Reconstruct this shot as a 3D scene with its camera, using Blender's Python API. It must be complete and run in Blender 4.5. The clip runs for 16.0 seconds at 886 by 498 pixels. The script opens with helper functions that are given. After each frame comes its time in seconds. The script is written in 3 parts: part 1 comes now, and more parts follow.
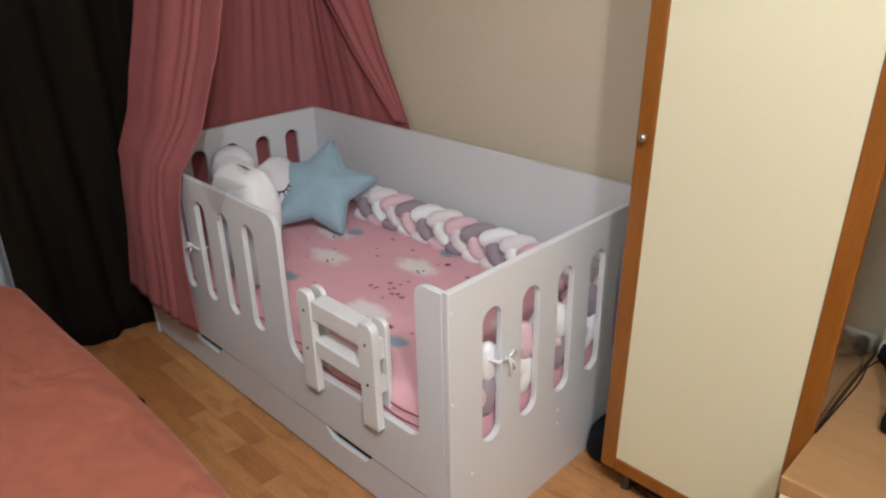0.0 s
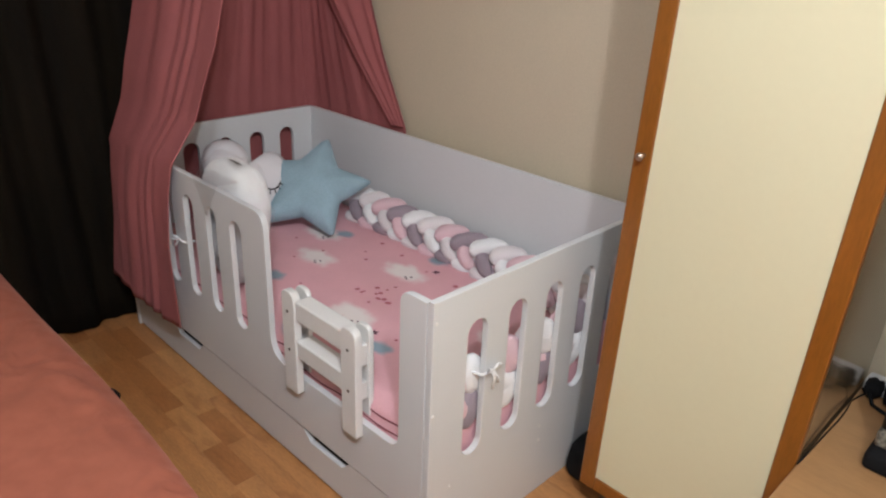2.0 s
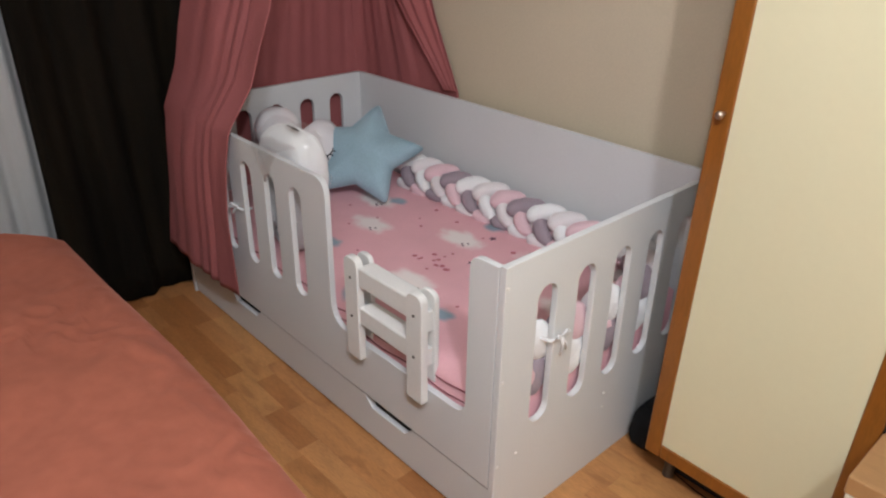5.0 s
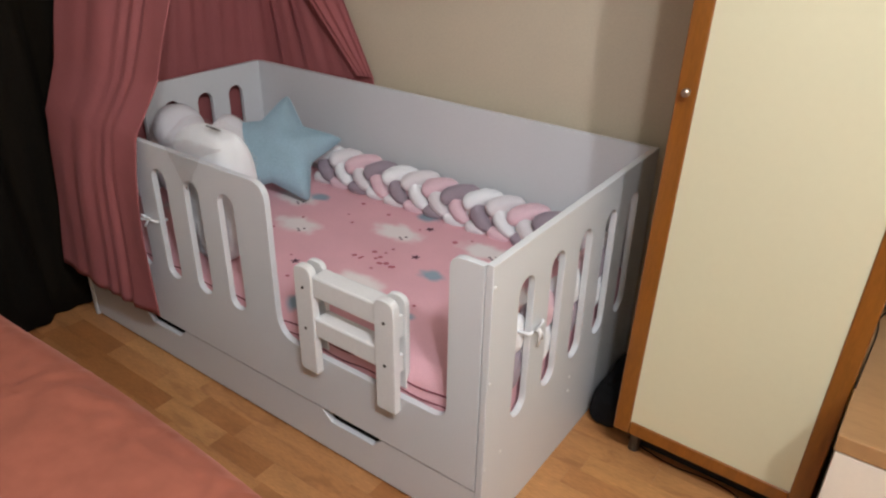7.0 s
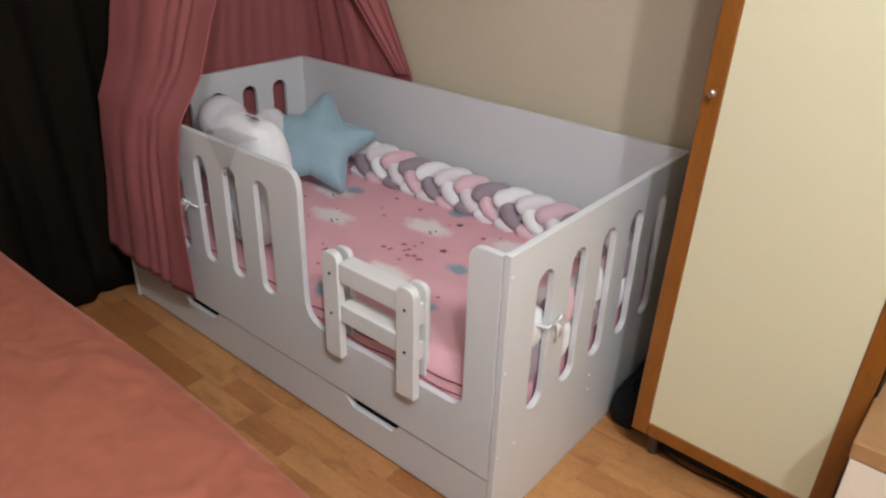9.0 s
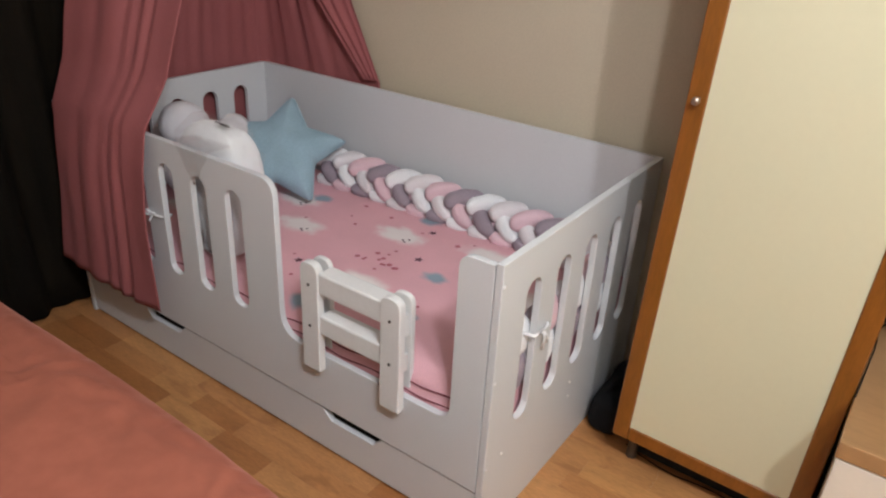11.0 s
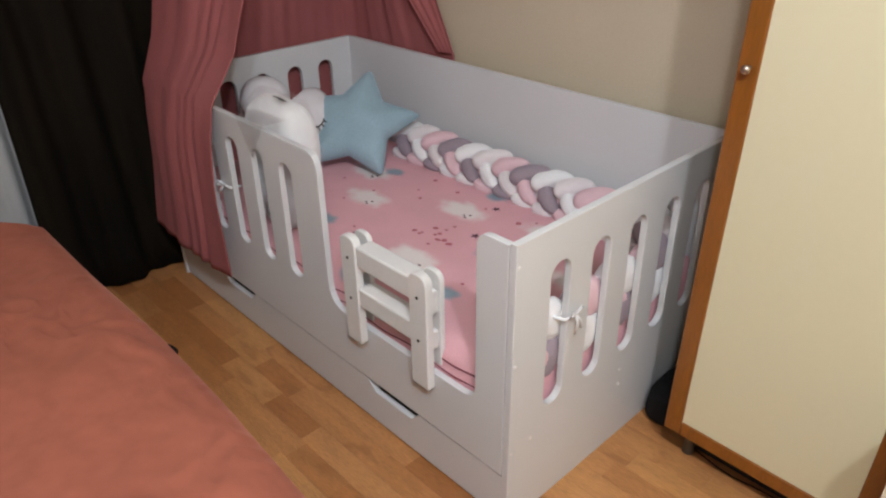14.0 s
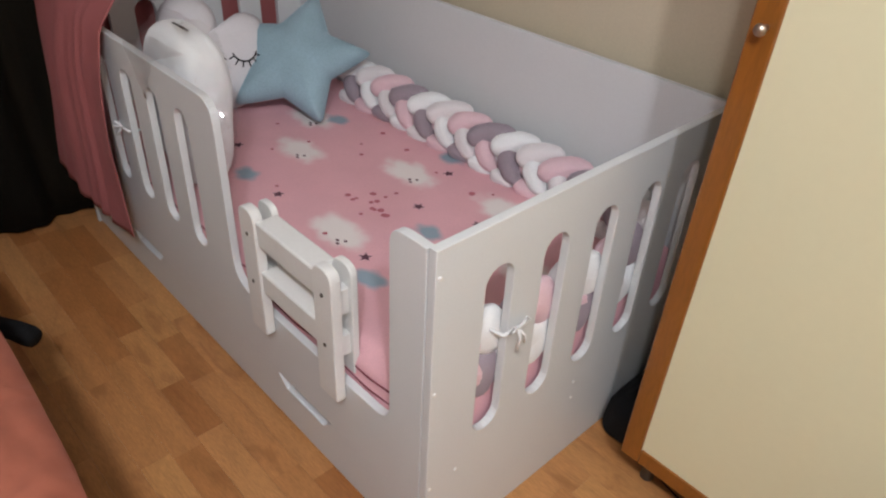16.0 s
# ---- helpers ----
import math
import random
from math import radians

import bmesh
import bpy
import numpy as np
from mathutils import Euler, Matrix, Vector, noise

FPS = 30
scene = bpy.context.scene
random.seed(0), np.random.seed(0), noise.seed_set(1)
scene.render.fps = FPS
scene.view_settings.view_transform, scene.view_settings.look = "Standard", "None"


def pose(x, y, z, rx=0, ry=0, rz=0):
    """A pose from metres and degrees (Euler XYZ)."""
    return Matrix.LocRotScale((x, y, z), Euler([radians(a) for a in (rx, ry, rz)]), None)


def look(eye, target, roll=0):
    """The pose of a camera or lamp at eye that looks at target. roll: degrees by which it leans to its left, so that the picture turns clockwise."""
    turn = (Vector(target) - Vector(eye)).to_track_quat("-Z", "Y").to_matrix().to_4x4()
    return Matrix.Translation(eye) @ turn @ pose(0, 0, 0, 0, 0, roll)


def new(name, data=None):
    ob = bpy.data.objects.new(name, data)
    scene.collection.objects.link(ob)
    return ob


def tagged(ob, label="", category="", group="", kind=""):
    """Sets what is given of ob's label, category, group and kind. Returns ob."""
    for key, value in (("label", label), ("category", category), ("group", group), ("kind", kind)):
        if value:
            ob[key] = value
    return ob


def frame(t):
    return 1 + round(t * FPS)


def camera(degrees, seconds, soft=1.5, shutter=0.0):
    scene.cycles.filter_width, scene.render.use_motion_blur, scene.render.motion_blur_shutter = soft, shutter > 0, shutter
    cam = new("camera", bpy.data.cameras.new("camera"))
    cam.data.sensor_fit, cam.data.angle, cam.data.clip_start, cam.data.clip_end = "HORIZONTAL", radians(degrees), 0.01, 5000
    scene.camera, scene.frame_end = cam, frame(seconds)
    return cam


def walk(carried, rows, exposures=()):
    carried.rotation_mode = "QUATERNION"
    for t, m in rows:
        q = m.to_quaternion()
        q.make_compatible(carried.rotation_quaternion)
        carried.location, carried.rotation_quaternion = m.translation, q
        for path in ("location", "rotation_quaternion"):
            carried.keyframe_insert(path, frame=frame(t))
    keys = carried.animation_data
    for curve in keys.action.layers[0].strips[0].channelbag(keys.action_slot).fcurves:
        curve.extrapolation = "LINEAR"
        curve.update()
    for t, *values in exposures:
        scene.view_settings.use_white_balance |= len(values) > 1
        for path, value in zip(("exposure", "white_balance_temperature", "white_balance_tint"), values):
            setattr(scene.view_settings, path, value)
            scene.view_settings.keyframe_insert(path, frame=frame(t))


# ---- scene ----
cam = camera(64.0, 16.0, soft=2.2)
PATH = [
    (0, (0.947, -0.949, 1.493), (-0.348, 0.334, 0.67), -1.2),
    (0.5, (0.947, -0.951, 1.495), (-0.353, 0.349, 0.707), 0.2),
    (1, (0.95, -0.945, 1.495), (-0.325, 0.384, 0.715), 0.7),
    (1.5, (0.952, -0.939, 1.494), (-0.338, 0.384, 0.728), 1.2),
    (2, (0.931, -0.932, 1.49), (-0.348, 0.375, 0.682), 2.4),
    (2.5, (0.923, -0.925, 1.482), (-0.353, 0.376, 0.657), 3.0),
    (3, (0.923, -0.92, 1.477), (-0.384, 0.349, 0.652), 1.6),
    (3.5, (0.927, -0.919, 1.478), (-0.409, 0.287, 0.605), 0.6),
    (4, (0.926, -0.926, 1.475), (-0.41, 0.266, 0.584), 0.4),
    (6.5, (0.667, -1.044, 1.453), (-0.465, 0.331, 0.542), 1.9),
    (7, (0.624, -1.047, 1.459), (-0.405, 0.392, 0.525), 1.1),
    (7.5, (0.616, -1.067, 1.453), (-0.405, 0.369, 0.506), 0.7),
    (8, (0.654, -1.074, 1.45), (-0.441, 0.308, 0.508), 0.7),
    (8.5, (0.69, -1.064, 1.449), (-0.448, 0.3, 0.53), 1.3),
    (9, (0.691, -1.056, 1.445), (-0.438, 0.314, 0.524), 1.7),
    (11.5, (0.592, -1.094, 1.431), (-0.393, 0.394, 0.527), 2.9),
    (12, (0.594, -1.092, 1.42), (-0.367, 0.388, 0.479), 2.1),
    (12.5, (0.62, -1.1, 1.437), (-0.355, 0.36, 0.479), 0.7),
    (13, (0.666, -1.06, 1.441), (-0.403, 0.332, 0.483), 0.1),
    (13.5, (0.728, -0.966, 1.436), (-0.429, 0.352, 0.474), 1.3),
    (14, (0.763, -0.906, 1.433), (-0.513, 0.286, 0.459), -0.9),
    (14.5, (0.774, -0.886, 1.42), (-0.51, 0.27, 0.413), -0.3),
    (15, (0.773, -0.857, 1.418), (-0.489, 0.307, 0.391), 1.2),
    (15.5, (0.737, -0.783, 1.4), (-0.523, 0.343, 0.33), 0.1),
    (16, (0.599, -0.575, 1.356), (-0.579, 0.579, 0.224), 3.0),
]
walk(cam, [(t, look(eye, target, roll)) for t, eye, target, roll in PATH], [(0.0, -0.37), (4.0, -0.37), (6.5, -0.37), (15.0, -0.37), (16.0, -0.44)])

# ---- light: night, two bulbs of the ceiling lamp in the middle of the room ----
world = bpy.data.worlds.new("night")
scene.world = world
world.use_nodes = True
world.node_tree.nodes["Background"].inputs[0].default_value = (0.02, 0.025, 0.04, 1)
world.node_tree.nodes["Background"].inputs[1].default_value = 0.3


def bulb(name, place, watts, size=0.045):
    data = bpy.data.lights.new(name, "POINT")
    data.energy, data.color, data.shadow_soft_size = watts, (0.955, 1.0, 1.06), size
    ob = new(name, data)
    ob.location = place


bulb("ceiling_bulb", (1.42, -1.00, 2.42), 104)
bulb("ceiling_bulb", (0.93, -1.05, 2.40), 76)


# ---- materials ----
def material(name, colour, rough=0.5, metal=0.0, vary=0.12, scale=6.0, fine=90.0, bump=0.0, sheen=0.0, coat=0.0,
             spread=0.0, stretch=(1, 1, 1), tint=None):
    """Colour with stains at one scale and grain at another, and a fine relief."""
    m = bpy.data.materials.new(name)
    m.use_nodes = True
    n, l = m.node_tree.nodes, m.node_tree.links
    b = n["Principled BSDF"]
    geo = n.new("ShaderNodeTexCoord")
    mp = n.new("ShaderNodeMapping")
    mp.inputs["Scale"].default_value = stretch
    l.new(geo.outputs["Object"], mp.inputs["Vector"])
    big = n.new("ShaderNodeTexNoise")
    big.inputs["Scale"].default_value, big.inputs["Detail"].default_value = scale, 4
    small = n.new("ShaderNodeTexNoise")
    small.inputs["Scale"].default_value, small.inputs["Detail"].default_value = fine, 3
    for tex in (big, small):
        l.new(mp.outputs[0], tex.inputs["Vector"])
    add = n.new("ShaderNodeMath")
    add.operation = "ADD"
    l.new(big.outputs["Fac"], add.inputs[0])
    l.new(small.outputs["Fac"], add.inputs[1])
    fac = add.outputs[0]
    if spread:
        info = n.new("ShaderNodeObjectInfo")
        mul = n.new("ShaderNodeMath")
        mul.operation, mul.inputs[1].default_value = "MULTIPLY_ADD", spread
        l.new(info.outputs["Random"], mul.inputs[0])
        l.new(fac, mul.inputs[2])
        fac = mul.outputs[0]
    rng = n.new("ShaderNodeMapRange")
    rng.inputs["From Min"].default_value, rng.inputs["From Max"].default_value = 0.7, 1.3 + spread
    l.new(fac, rng.inputs["Value"])
    mix = n.new("ShaderNodeMix")
    mix.data_type = "RGBA"
    lo = tint or tuple(c * (1 - vary) for c in colour)
    hi = tuple(min(1, c * (1 + vary)) for c in colour)
    mix.inputs[6].default_value, mix.inputs[7].default_value = (*lo, 1), (*hi, 1)
    l.new(rng.outputs[0], mix.inputs[0])
    l.new(mix.outputs[2], b.inputs["Base Color"])
    b.inputs["Roughness"].default_value, b.inputs["Metallic"].default_value = rough, metal
    if rough >= 0.8:
        b.inputs["Specular IOR Level"].default_value = 0.15
    if sheen:
        b.inputs["Sheen Weight"].default_value, b.inputs["Sheen Roughness"].default_value = sheen, 0.45
        b.inputs["Sheen Tint"].default_value = (*[min(1, c * 1.3 + 0.1) for c in colour], 1)
    if coat:
        b.inputs["Coat Weight"].default_value, b.inputs["Coat Roughness"].default_value = coat, 0.12
    if bump:
        bp = n.new("ShaderNodeBump")
        bp.inputs["Strength"].default_value, bp.inputs["Distance"].default_value = bump, 0.004
        l.new(add.outputs[0], bp.inputs["Height"])
        l.new(bp.outputs[0], b.inputs["Normal"])
    return m


M = dict(
    wall=material("wall_paint", (0.57, 0.495, 0.37), 0.75, vary=0.05, scale=1.6, fine=160, bump=0.10),
    ceiling=material("ceiling_paint", (0.60, 0.585, 0.56), 0.85, vary=0.03, scale=2),
    joint=material("laminate_joint", (0.22, 0.11, 0.045), 0.6),
    white=material("white_melamine", (0.660, 0.678, 0.694), 0.38, vary=0.025, scale=3, fine=200, bump=0.02),
    whiteedge=material("white_paint", (0.75, 0.75, 0.74), 0.35, vary=0.03, scale=9, fine=120),
    # near-black standing for shade inside the drawer and below the wardrobe
    dark=material("gap_shade", (0.02, 0.02, 0.02), 0.8),
    sheet=material("pink_sheet", (0.74, 0.42, 0.462), 0.85, vary=0.06, scale=7, fine=260, bump=0.15, sheen=0.2),
    sheetdark=material("brown_print", (0.13, 0.06, 0.08), 0.85),
    sheetrose=material("rose_print", (0.48, 0.15, 0.18), 0.85),
    piping=material("rose_piping", (0.20, 0.05, 0.065), 0.8),
    star=material("blue_velour", (0.31, 0.45, 0.525), 0.9, vary=0.12, scale=9, fine=220, bump=0.25, sheen=0.5),
    plush=material("white_plush", (0.72, 0.71, 0.74), 0.92, vary=0.05, scale=10, fine=260, bump=0.35, sheen=0.15),
    lash=material("black_thread", (0.015, 0.012, 0.015), 0.8),
    bwhite=material("white_velvet", (0.83, 0.84, 0.86), 0.9, vary=0.05, scale=14, fine=300, bump=0.3, sheen=0.5),
    bpale=material("pale_velvet", (0.74, 0.70, 0.72), 0.9, vary=0.06, scale=14, fine=300, bump=0.3, sheen=0.5),
    bpink=material("pink_velvet", (0.72, 0.51, 0.56), 0.9, vary=0.07, scale=14, fine=300, bump=0.3, sheen=0.5),
    bgrey=material("mauve_grey_velvet", (0.32, 0.265, 0.305), 0.9, vary=0.08, scale=14, fine=300, bump=0.3, sheen=0.4),
    drape=material("rose_cotton", (0.318, 0.102, 0.104), 0.85, vary=0.07, scale=5, fine=300, bump=0.12, sheen=0.15),
    # strong upright streaks in the brown paint in the faint highlights of the folds
    curtain=material("dark_brown_curtain", (0.0054, 0.0036, 0.0016), 0.85, vary=0.75, scale=5, fine=260, bump=0.2, stretch=(1, 3, 0.35)),
    sheer=material("white_voile", (0.40, 0.41, 0.415), 0.9, vary=0.05, scale=6, fine=300),
    blanket=material("salmon_plush", (0.345, 0.111, 0.071), 0.95, vary=0.09, scale=5, fine=26, bump=0.09, sheen=0.35),
    linen=material("bed_base_cloth", (0.25, 0.20, 0.17), 0.9),
    wood=material("orange_beech_frame", (0.222, 0.074, 0.009), 0.33, vary=0.14, scale=6, fine=40, stretch=(6, 6, 1), coat=0.3),
    woodside=material("varnished_side", (0.20, 0.145, 0.085), 0.16, vary=0.12, scale=5, fine=36, stretch=(1, 7, 1), coat=0.6),
    cream=material("cream_laminate", (0.64, 0.605, 0.42), 0.42, vary=0.012, scale=3, fine=60),
    top=material("beech_top", (0.36, 0.195, 0.085), 0.3, vary=0.10, scale=5, fine=40, stretch=(1, 8, 1), coat=0.3),
    drawer=material("pale_cream_front", (0.77, 0.69, 0.58), 0.45, vary=0.02),
    black=material("black_fabric", (0.008, 0.008, 0.009), 0.9, vary=0.3, fine=200, bump=0.3),
    gloss=material("black_gloss", (0.010, 0.012, 0.009), 0.42, vary=0.3),
    speck=material("speckled_lining", (0.12, 0.11, 0.09), 0.5, vary=0.9, scale=40, fine=160),
    plastic=material("white_plastic", (0.75, 0.75, 0.76), 0.35),
    steel=material("steel", (0.46, 0.38, 0.32), 0.4, metal=1.0),
    screw=material("dull_screw", (0.10, 0.09, 0.08), 0.4, metal=0.7),
)


def film_material():
    """Clear plastic film."""
    m = bpy.data.materials.new("clear_film")
    m.use_nodes = True
    n, l = m.node_tree.nodes, m.node_tree.links
    n.remove(n["Principled BSDF"])
    clear = n.new("ShaderNodeBsdfTransparent")
    gl = n.new("ShaderNodeBsdfGlossy")
    gl.inputs["Roughness"].default_value = 0.07
    mix = n.new("ShaderNodeMixShader")
    mix.inputs[0].default_value = 0.10
    l.new(clear.outputs[0], mix.inputs[1])
    l.new(gl.outputs[0], mix.inputs[2])
    l.new(mix.outputs[0], n["Material Output"].inputs[0])
    return m


M["film"] = film_material()


def strip_material():
    """Laminate strips: mostly golden, some darker, with long soft grain."""
    m = bpy.data.materials.new("laminate_strip")
    m.use_nodes = True
    n, l = m.node_tree.nodes, m.node_tree.links
    b = n["Principled BSDF"]
    info, geo = n.new("ShaderNodeObjectInfo"), n.new("ShaderNodeNewGeometry")
    island = n.new("ShaderNodeMath")
    island.operation = "ADD"
    l.new(info.outputs["Random"], island.inputs[0])
    l.new(geo.outputs["Random Per Island"], island.inputs[1])
    frac = n.new("ShaderNodeMath")
    frac.operation = "FRACT"
    l.new(island.outputs[0], frac.inputs[0])
    ramp = n.new("ShaderNodeValToRGB")
    ramp.color_ramp.interpolation = "LINEAR"
    e = ramp.color_ramp.elements
    e[0].position, e[0].color = 0.0, (0.330, 0.130, 0.042, 1)
    e[1].position, e[1].color = 1.0, (0.48, 0.236, 0.088, 1)
    for p, c in ((0.14, (0.365, 0.152, 0.050, 1)), (0.26, (0.405, 0.180, 0.065, 1)), (0.70, (0.43, 0.199, 0.075, 1))):
        k = e.new(p)
        k.color = c
    l.new(frac.outputs[0], ramp.inputs[0])
    mp = n.new("ShaderNodeMapping")
    mp.inputs["Scale"].default_value = (1, 5, 1)
    l.new(geo.outputs["Position"], mp.inputs["Vector"])
    grain, fine = n.new("ShaderNodeTexNoise"), n.new("ShaderNodeTexNoise")
    grain.inputs["Scale"].default_value, grain.inputs["Detail"].default_value = 6, 5
    fine.inputs["Scale"].default_value, fine.inputs["Detail"].default_value = 45, 3
    for t in (grain, fine):
        l.new(mp.outputs[0], t.inputs["Vector"])
    add = n.new("ShaderNodeMath")
    add.operation = "ADD"
    l.new(grain.outputs["Fac"], add.inputs[0])
    l.new(fine.outputs["Fac"], add.inputs[1])
    rng = n.new("ShaderNodeMapRange")
    rng.inputs["From Min"].default_value, rng.inputs["From Max"].default_value = 0.6, 1.4
    rng.inputs["To Min"].default_value, rng.inputs["To Max"].default_value = 0.76, 1.29
    l.new(add.outputs[0], rng.inputs["Value"])
    mul = n.new("ShaderNodeVectorMath")
    mul.operation = "SCALE"
    l.new(ramp.outputs[0], mul.inputs[0])
    l.new(rng.outputs[0], mul.inputs["Scale"])
    # brown heartwood streaks and a few knots
    streak = n.new("ShaderNodeTexNoise")
    streak.inputs["Scale"].default_value, streak.inputs["Detail"].default_value, streak.inputs["Distortion"].default_value = 3.1, 6, 1.4
    shift, place = n.new("ShaderNodeVectorMath"), n.new("ShaderNodeMapping")
    place.inputs["Scale"].default_value = (1, 3.2, 1)
    shift.operation = "MULTIPLY_ADD"
    shift.inputs[1].default_value = (7, 3, 5)
    l.new(geo.outputs["Position"], place.inputs["Vector"])
    l.new(info.outputs["Random"], shift.inputs[0])
    l.new(place.outputs[0], shift.inputs[2])
    l.new(shift.outputs[0], streak.inputs["Vector"])
    dark = n.new("ShaderNodeMapRange")
    dark.interpolation_type = "SMOOTHSTEP"
    dark.inputs["From Min"].default_value, dark.inputs["From Max"].default_value = 0.55, 0.72
    dark.inputs["To Max"].default_value = 0.55
    l.new(streak.outputs["Fac"], dark.inputs["Value"])
    heart = n.new("ShaderNodeMix")
    heart.data_type = "RGBA"
    heart.inputs[7].default_value = (0.24, 0.085, 0.028, 1)
    l.new(dark.outputs[0], heart.inputs[0])
    l.new(mul.outputs[0], heart.inputs[6])
    l.new(heart.outputs[2], b.inputs["Base Color"])
    b.inputs["Roughness"].default_value = 0.36
    rr = n.new("ShaderNodeMapRange")
    rr.inputs["To Min"].default_value, rr.inputs["To Max"].default_value = 0.28, 0.46
    l.new(grain.outputs["Fac"], rr.inputs["Value"])
    l.new(rr.outputs[0], b.inputs["Roughness"])
    return m


M["strip"] = strip_material()


def printed_sheet(m):
    """Soft white and blue cloud prints over the pink cloth, with uneven ink."""
    n, l = m.node_tree.nodes, m.node_tree.links
    b = n["Principled BSDF"]
    tex, co = n.new("ShaderNodeTexNoise"), n.new("ShaderNodeTexCoord")
    tex.inputs["Scale"].default_value, tex.inputs["Detail"].default_value = 22, 4
    l.new(co.outputs["Object"], tex.inputs["Vector"])
    under = b.inputs["Base Color"].links[0].from_socket
    for name, colour, strength in (("ink_white", (0.82, 0.79, 0.76), 0.92), ("ink_blue", (0.22, 0.36, 0.43), 0.9)):
        at = n.new("ShaderNodeAttribute")
        at.attribute_name = name
        mul = n.new("ShaderNodeMath")
        mul.operation, mul.inputs[1].default_value = "MULTIPLY_ADD", 0.7
        l.new(tex.outputs["Fac"], mul.inputs[0])
        l.new(at.outputs["Fac"], mul.inputs[2])
        rng = n.new("ShaderNodeMapRange")
        rng.interpolation_type = "SMOOTHSTEP"
        rng.inputs["From Min"].default_value, rng.inputs["From Max"].default_value = 0.38, 0.95
        rng.inputs["To Max"].default_value = strength
        l.new(mul.outputs[0], rng.inputs["Value"])
        mix = n.new("ShaderNodeMix")
        mix.data_type = "RGBA"
        mix.inputs[7].default_value = (*colour, 1)
        l.new(rng.outputs[0], mix.inputs[0])
        l.new(under, mix.inputs[6])
        under = mix.outputs[2]
    l.new(under, b.inputs["Base Color"])


printed_sheet(M["sheet"])


# ---- mesh helpers ----
def mesh_of(name, bm, mat, smooth=False):
    me = bpy.data.meshes.new(name)
    bm.normal_update()
    bm.to_mesh(me)
    bm.free()
    me.materials.append(M[mat])
    if smooth:
        for p in me.polygons:
            p.use_smooth = True
    return me


def part(name, bm, mat, parent, label="", smooth=False):
    ob = new(name, mesh_of(name, bm, mat, smooth))
    ob.parent = parent
    return tagged(ob, label)


def thing(name, label, category, group="", place=(0, 0, 0), kind=""):
    ob = new(name)
    ob.empty_display_size = 0.05
    ob.location = place
    return tagged(ob, label, category, group, kind)


def box(x0, x1, y0, y1, z0, z1, bevel=0.0, segments=2, bm=None):
    out = bm or bmesh.new()
    made = bmesh.ops.create_cube(out, size=1.0)["verts"]
    for v in made:
        v.co = Vector((x0 if v.co.x < 0 else x1, y0 if v.co.y < 0 else y1, z0 if v.co.z < 0 else z1))
    if bevel:
        edges = list({e for v in made for e in v.link_edges})
        bmesh.ops.bevel(out, geom=edges, offset=bevel, segments=segments, affect="EDGES", profile=0.5)
    return out


def tube(points, radius, sides=8, caps=True, bm=None):
    """A round tube along points; radius is a number or a function of the share of the way."""
    out = bm or bmesh.new()
    pts = [Vector(p) for p in points]
    rings, up = [], Vector((0.13, 0.21, 0.97))
    for i, p in enumerate(pts):
        d = (pts[min(i + 1, len(pts) - 1)] - pts[max(i - 1, 0)]).normalized()
        a = d.cross(up)
        a = a.normalized() if a.length > 1e-4 else d.orthogonal().normalized()
        up = a.cross(d).normalized()
        r = radius(i / (len(pts) - 1)) if callable(radius) else radius
        rings.append([out.verts.new(p + (a * math.cos(k) + up * math.sin(k)) * r)
                      for k in (2 * math.pi * j / sides for j in range(sides))])
    for r0, r1 in zip(rings, rings[1:]):
        for j in range(sides):
            out.faces.new((r0[j], r0[(j + 1) % sides], r1[(j + 1) % sides], r1[j]))
    if caps:
        out.faces.new(rings[0][::-1])
        out.faces.new(rings[-1])
    return out


def sheet_mesh(f, nu, nv, thick=0.0):
    """A surface f(u, v) over the unit square, with a back side when thick."""
    bm = bmesh.new()
    g = [[bm.verts.new(f(i / nu, j / nv)) for j in range(nv + 1)] for i in range(nu + 1)]
    for i in range(nu):
        for j in range(nv):
            bm.faces.new((g[i][j], g[i + 1][j], g[i + 1][j + 1], g[i][j + 1]))
    bm.normal_update()
    if thick:
        bmesh.ops.solidify(bm, geom=bm.faces[:], thickness=thick)
    return bm


def blob(centre, radii, squash=2.0, turn=None, u=28, v=18, lump=0.0, seed=0.0):
    """A stuffed cushion form: a superellipsoid with slight lumps."""
    bm = bmesh.new()
    bmesh.ops.create_uvsphere(bm, u_segments=u, v_segments=v, radius=1.0)
    for w in bm.verts:
        c = w.co.normalized()
        k = (abs(c.x) ** squash + abs(c.y) ** squash + abs(c.z) ** squash) ** (-1 / squash)
        k *= 1 + lump * noise.noise(c * 2.2 + Vector((seed, seed, 0)))
        p = Vector((c.x * radii[0] * k, c.y * radii[1] * k, c.z * radii[2] * k))
        w.co = Vector(centre) + (turn @ p if turn else p)
    return bm


def stadium(cx, cy, w, h, n=10):
    """The outline of a slot with round ends."""
    r = w / 2
    pts = [(cx + r * math.cos(a), cy + h / 2 - r + r * math.sin(a)) for a in (math.pi * i / n for i in range(n + 1))]
    return pts + [(cx + r * math.cos(a), cy - h / 2 + r + r * math.sin(a)) for a in (math.pi * (1 + i / n) for i in range(n + 1))]


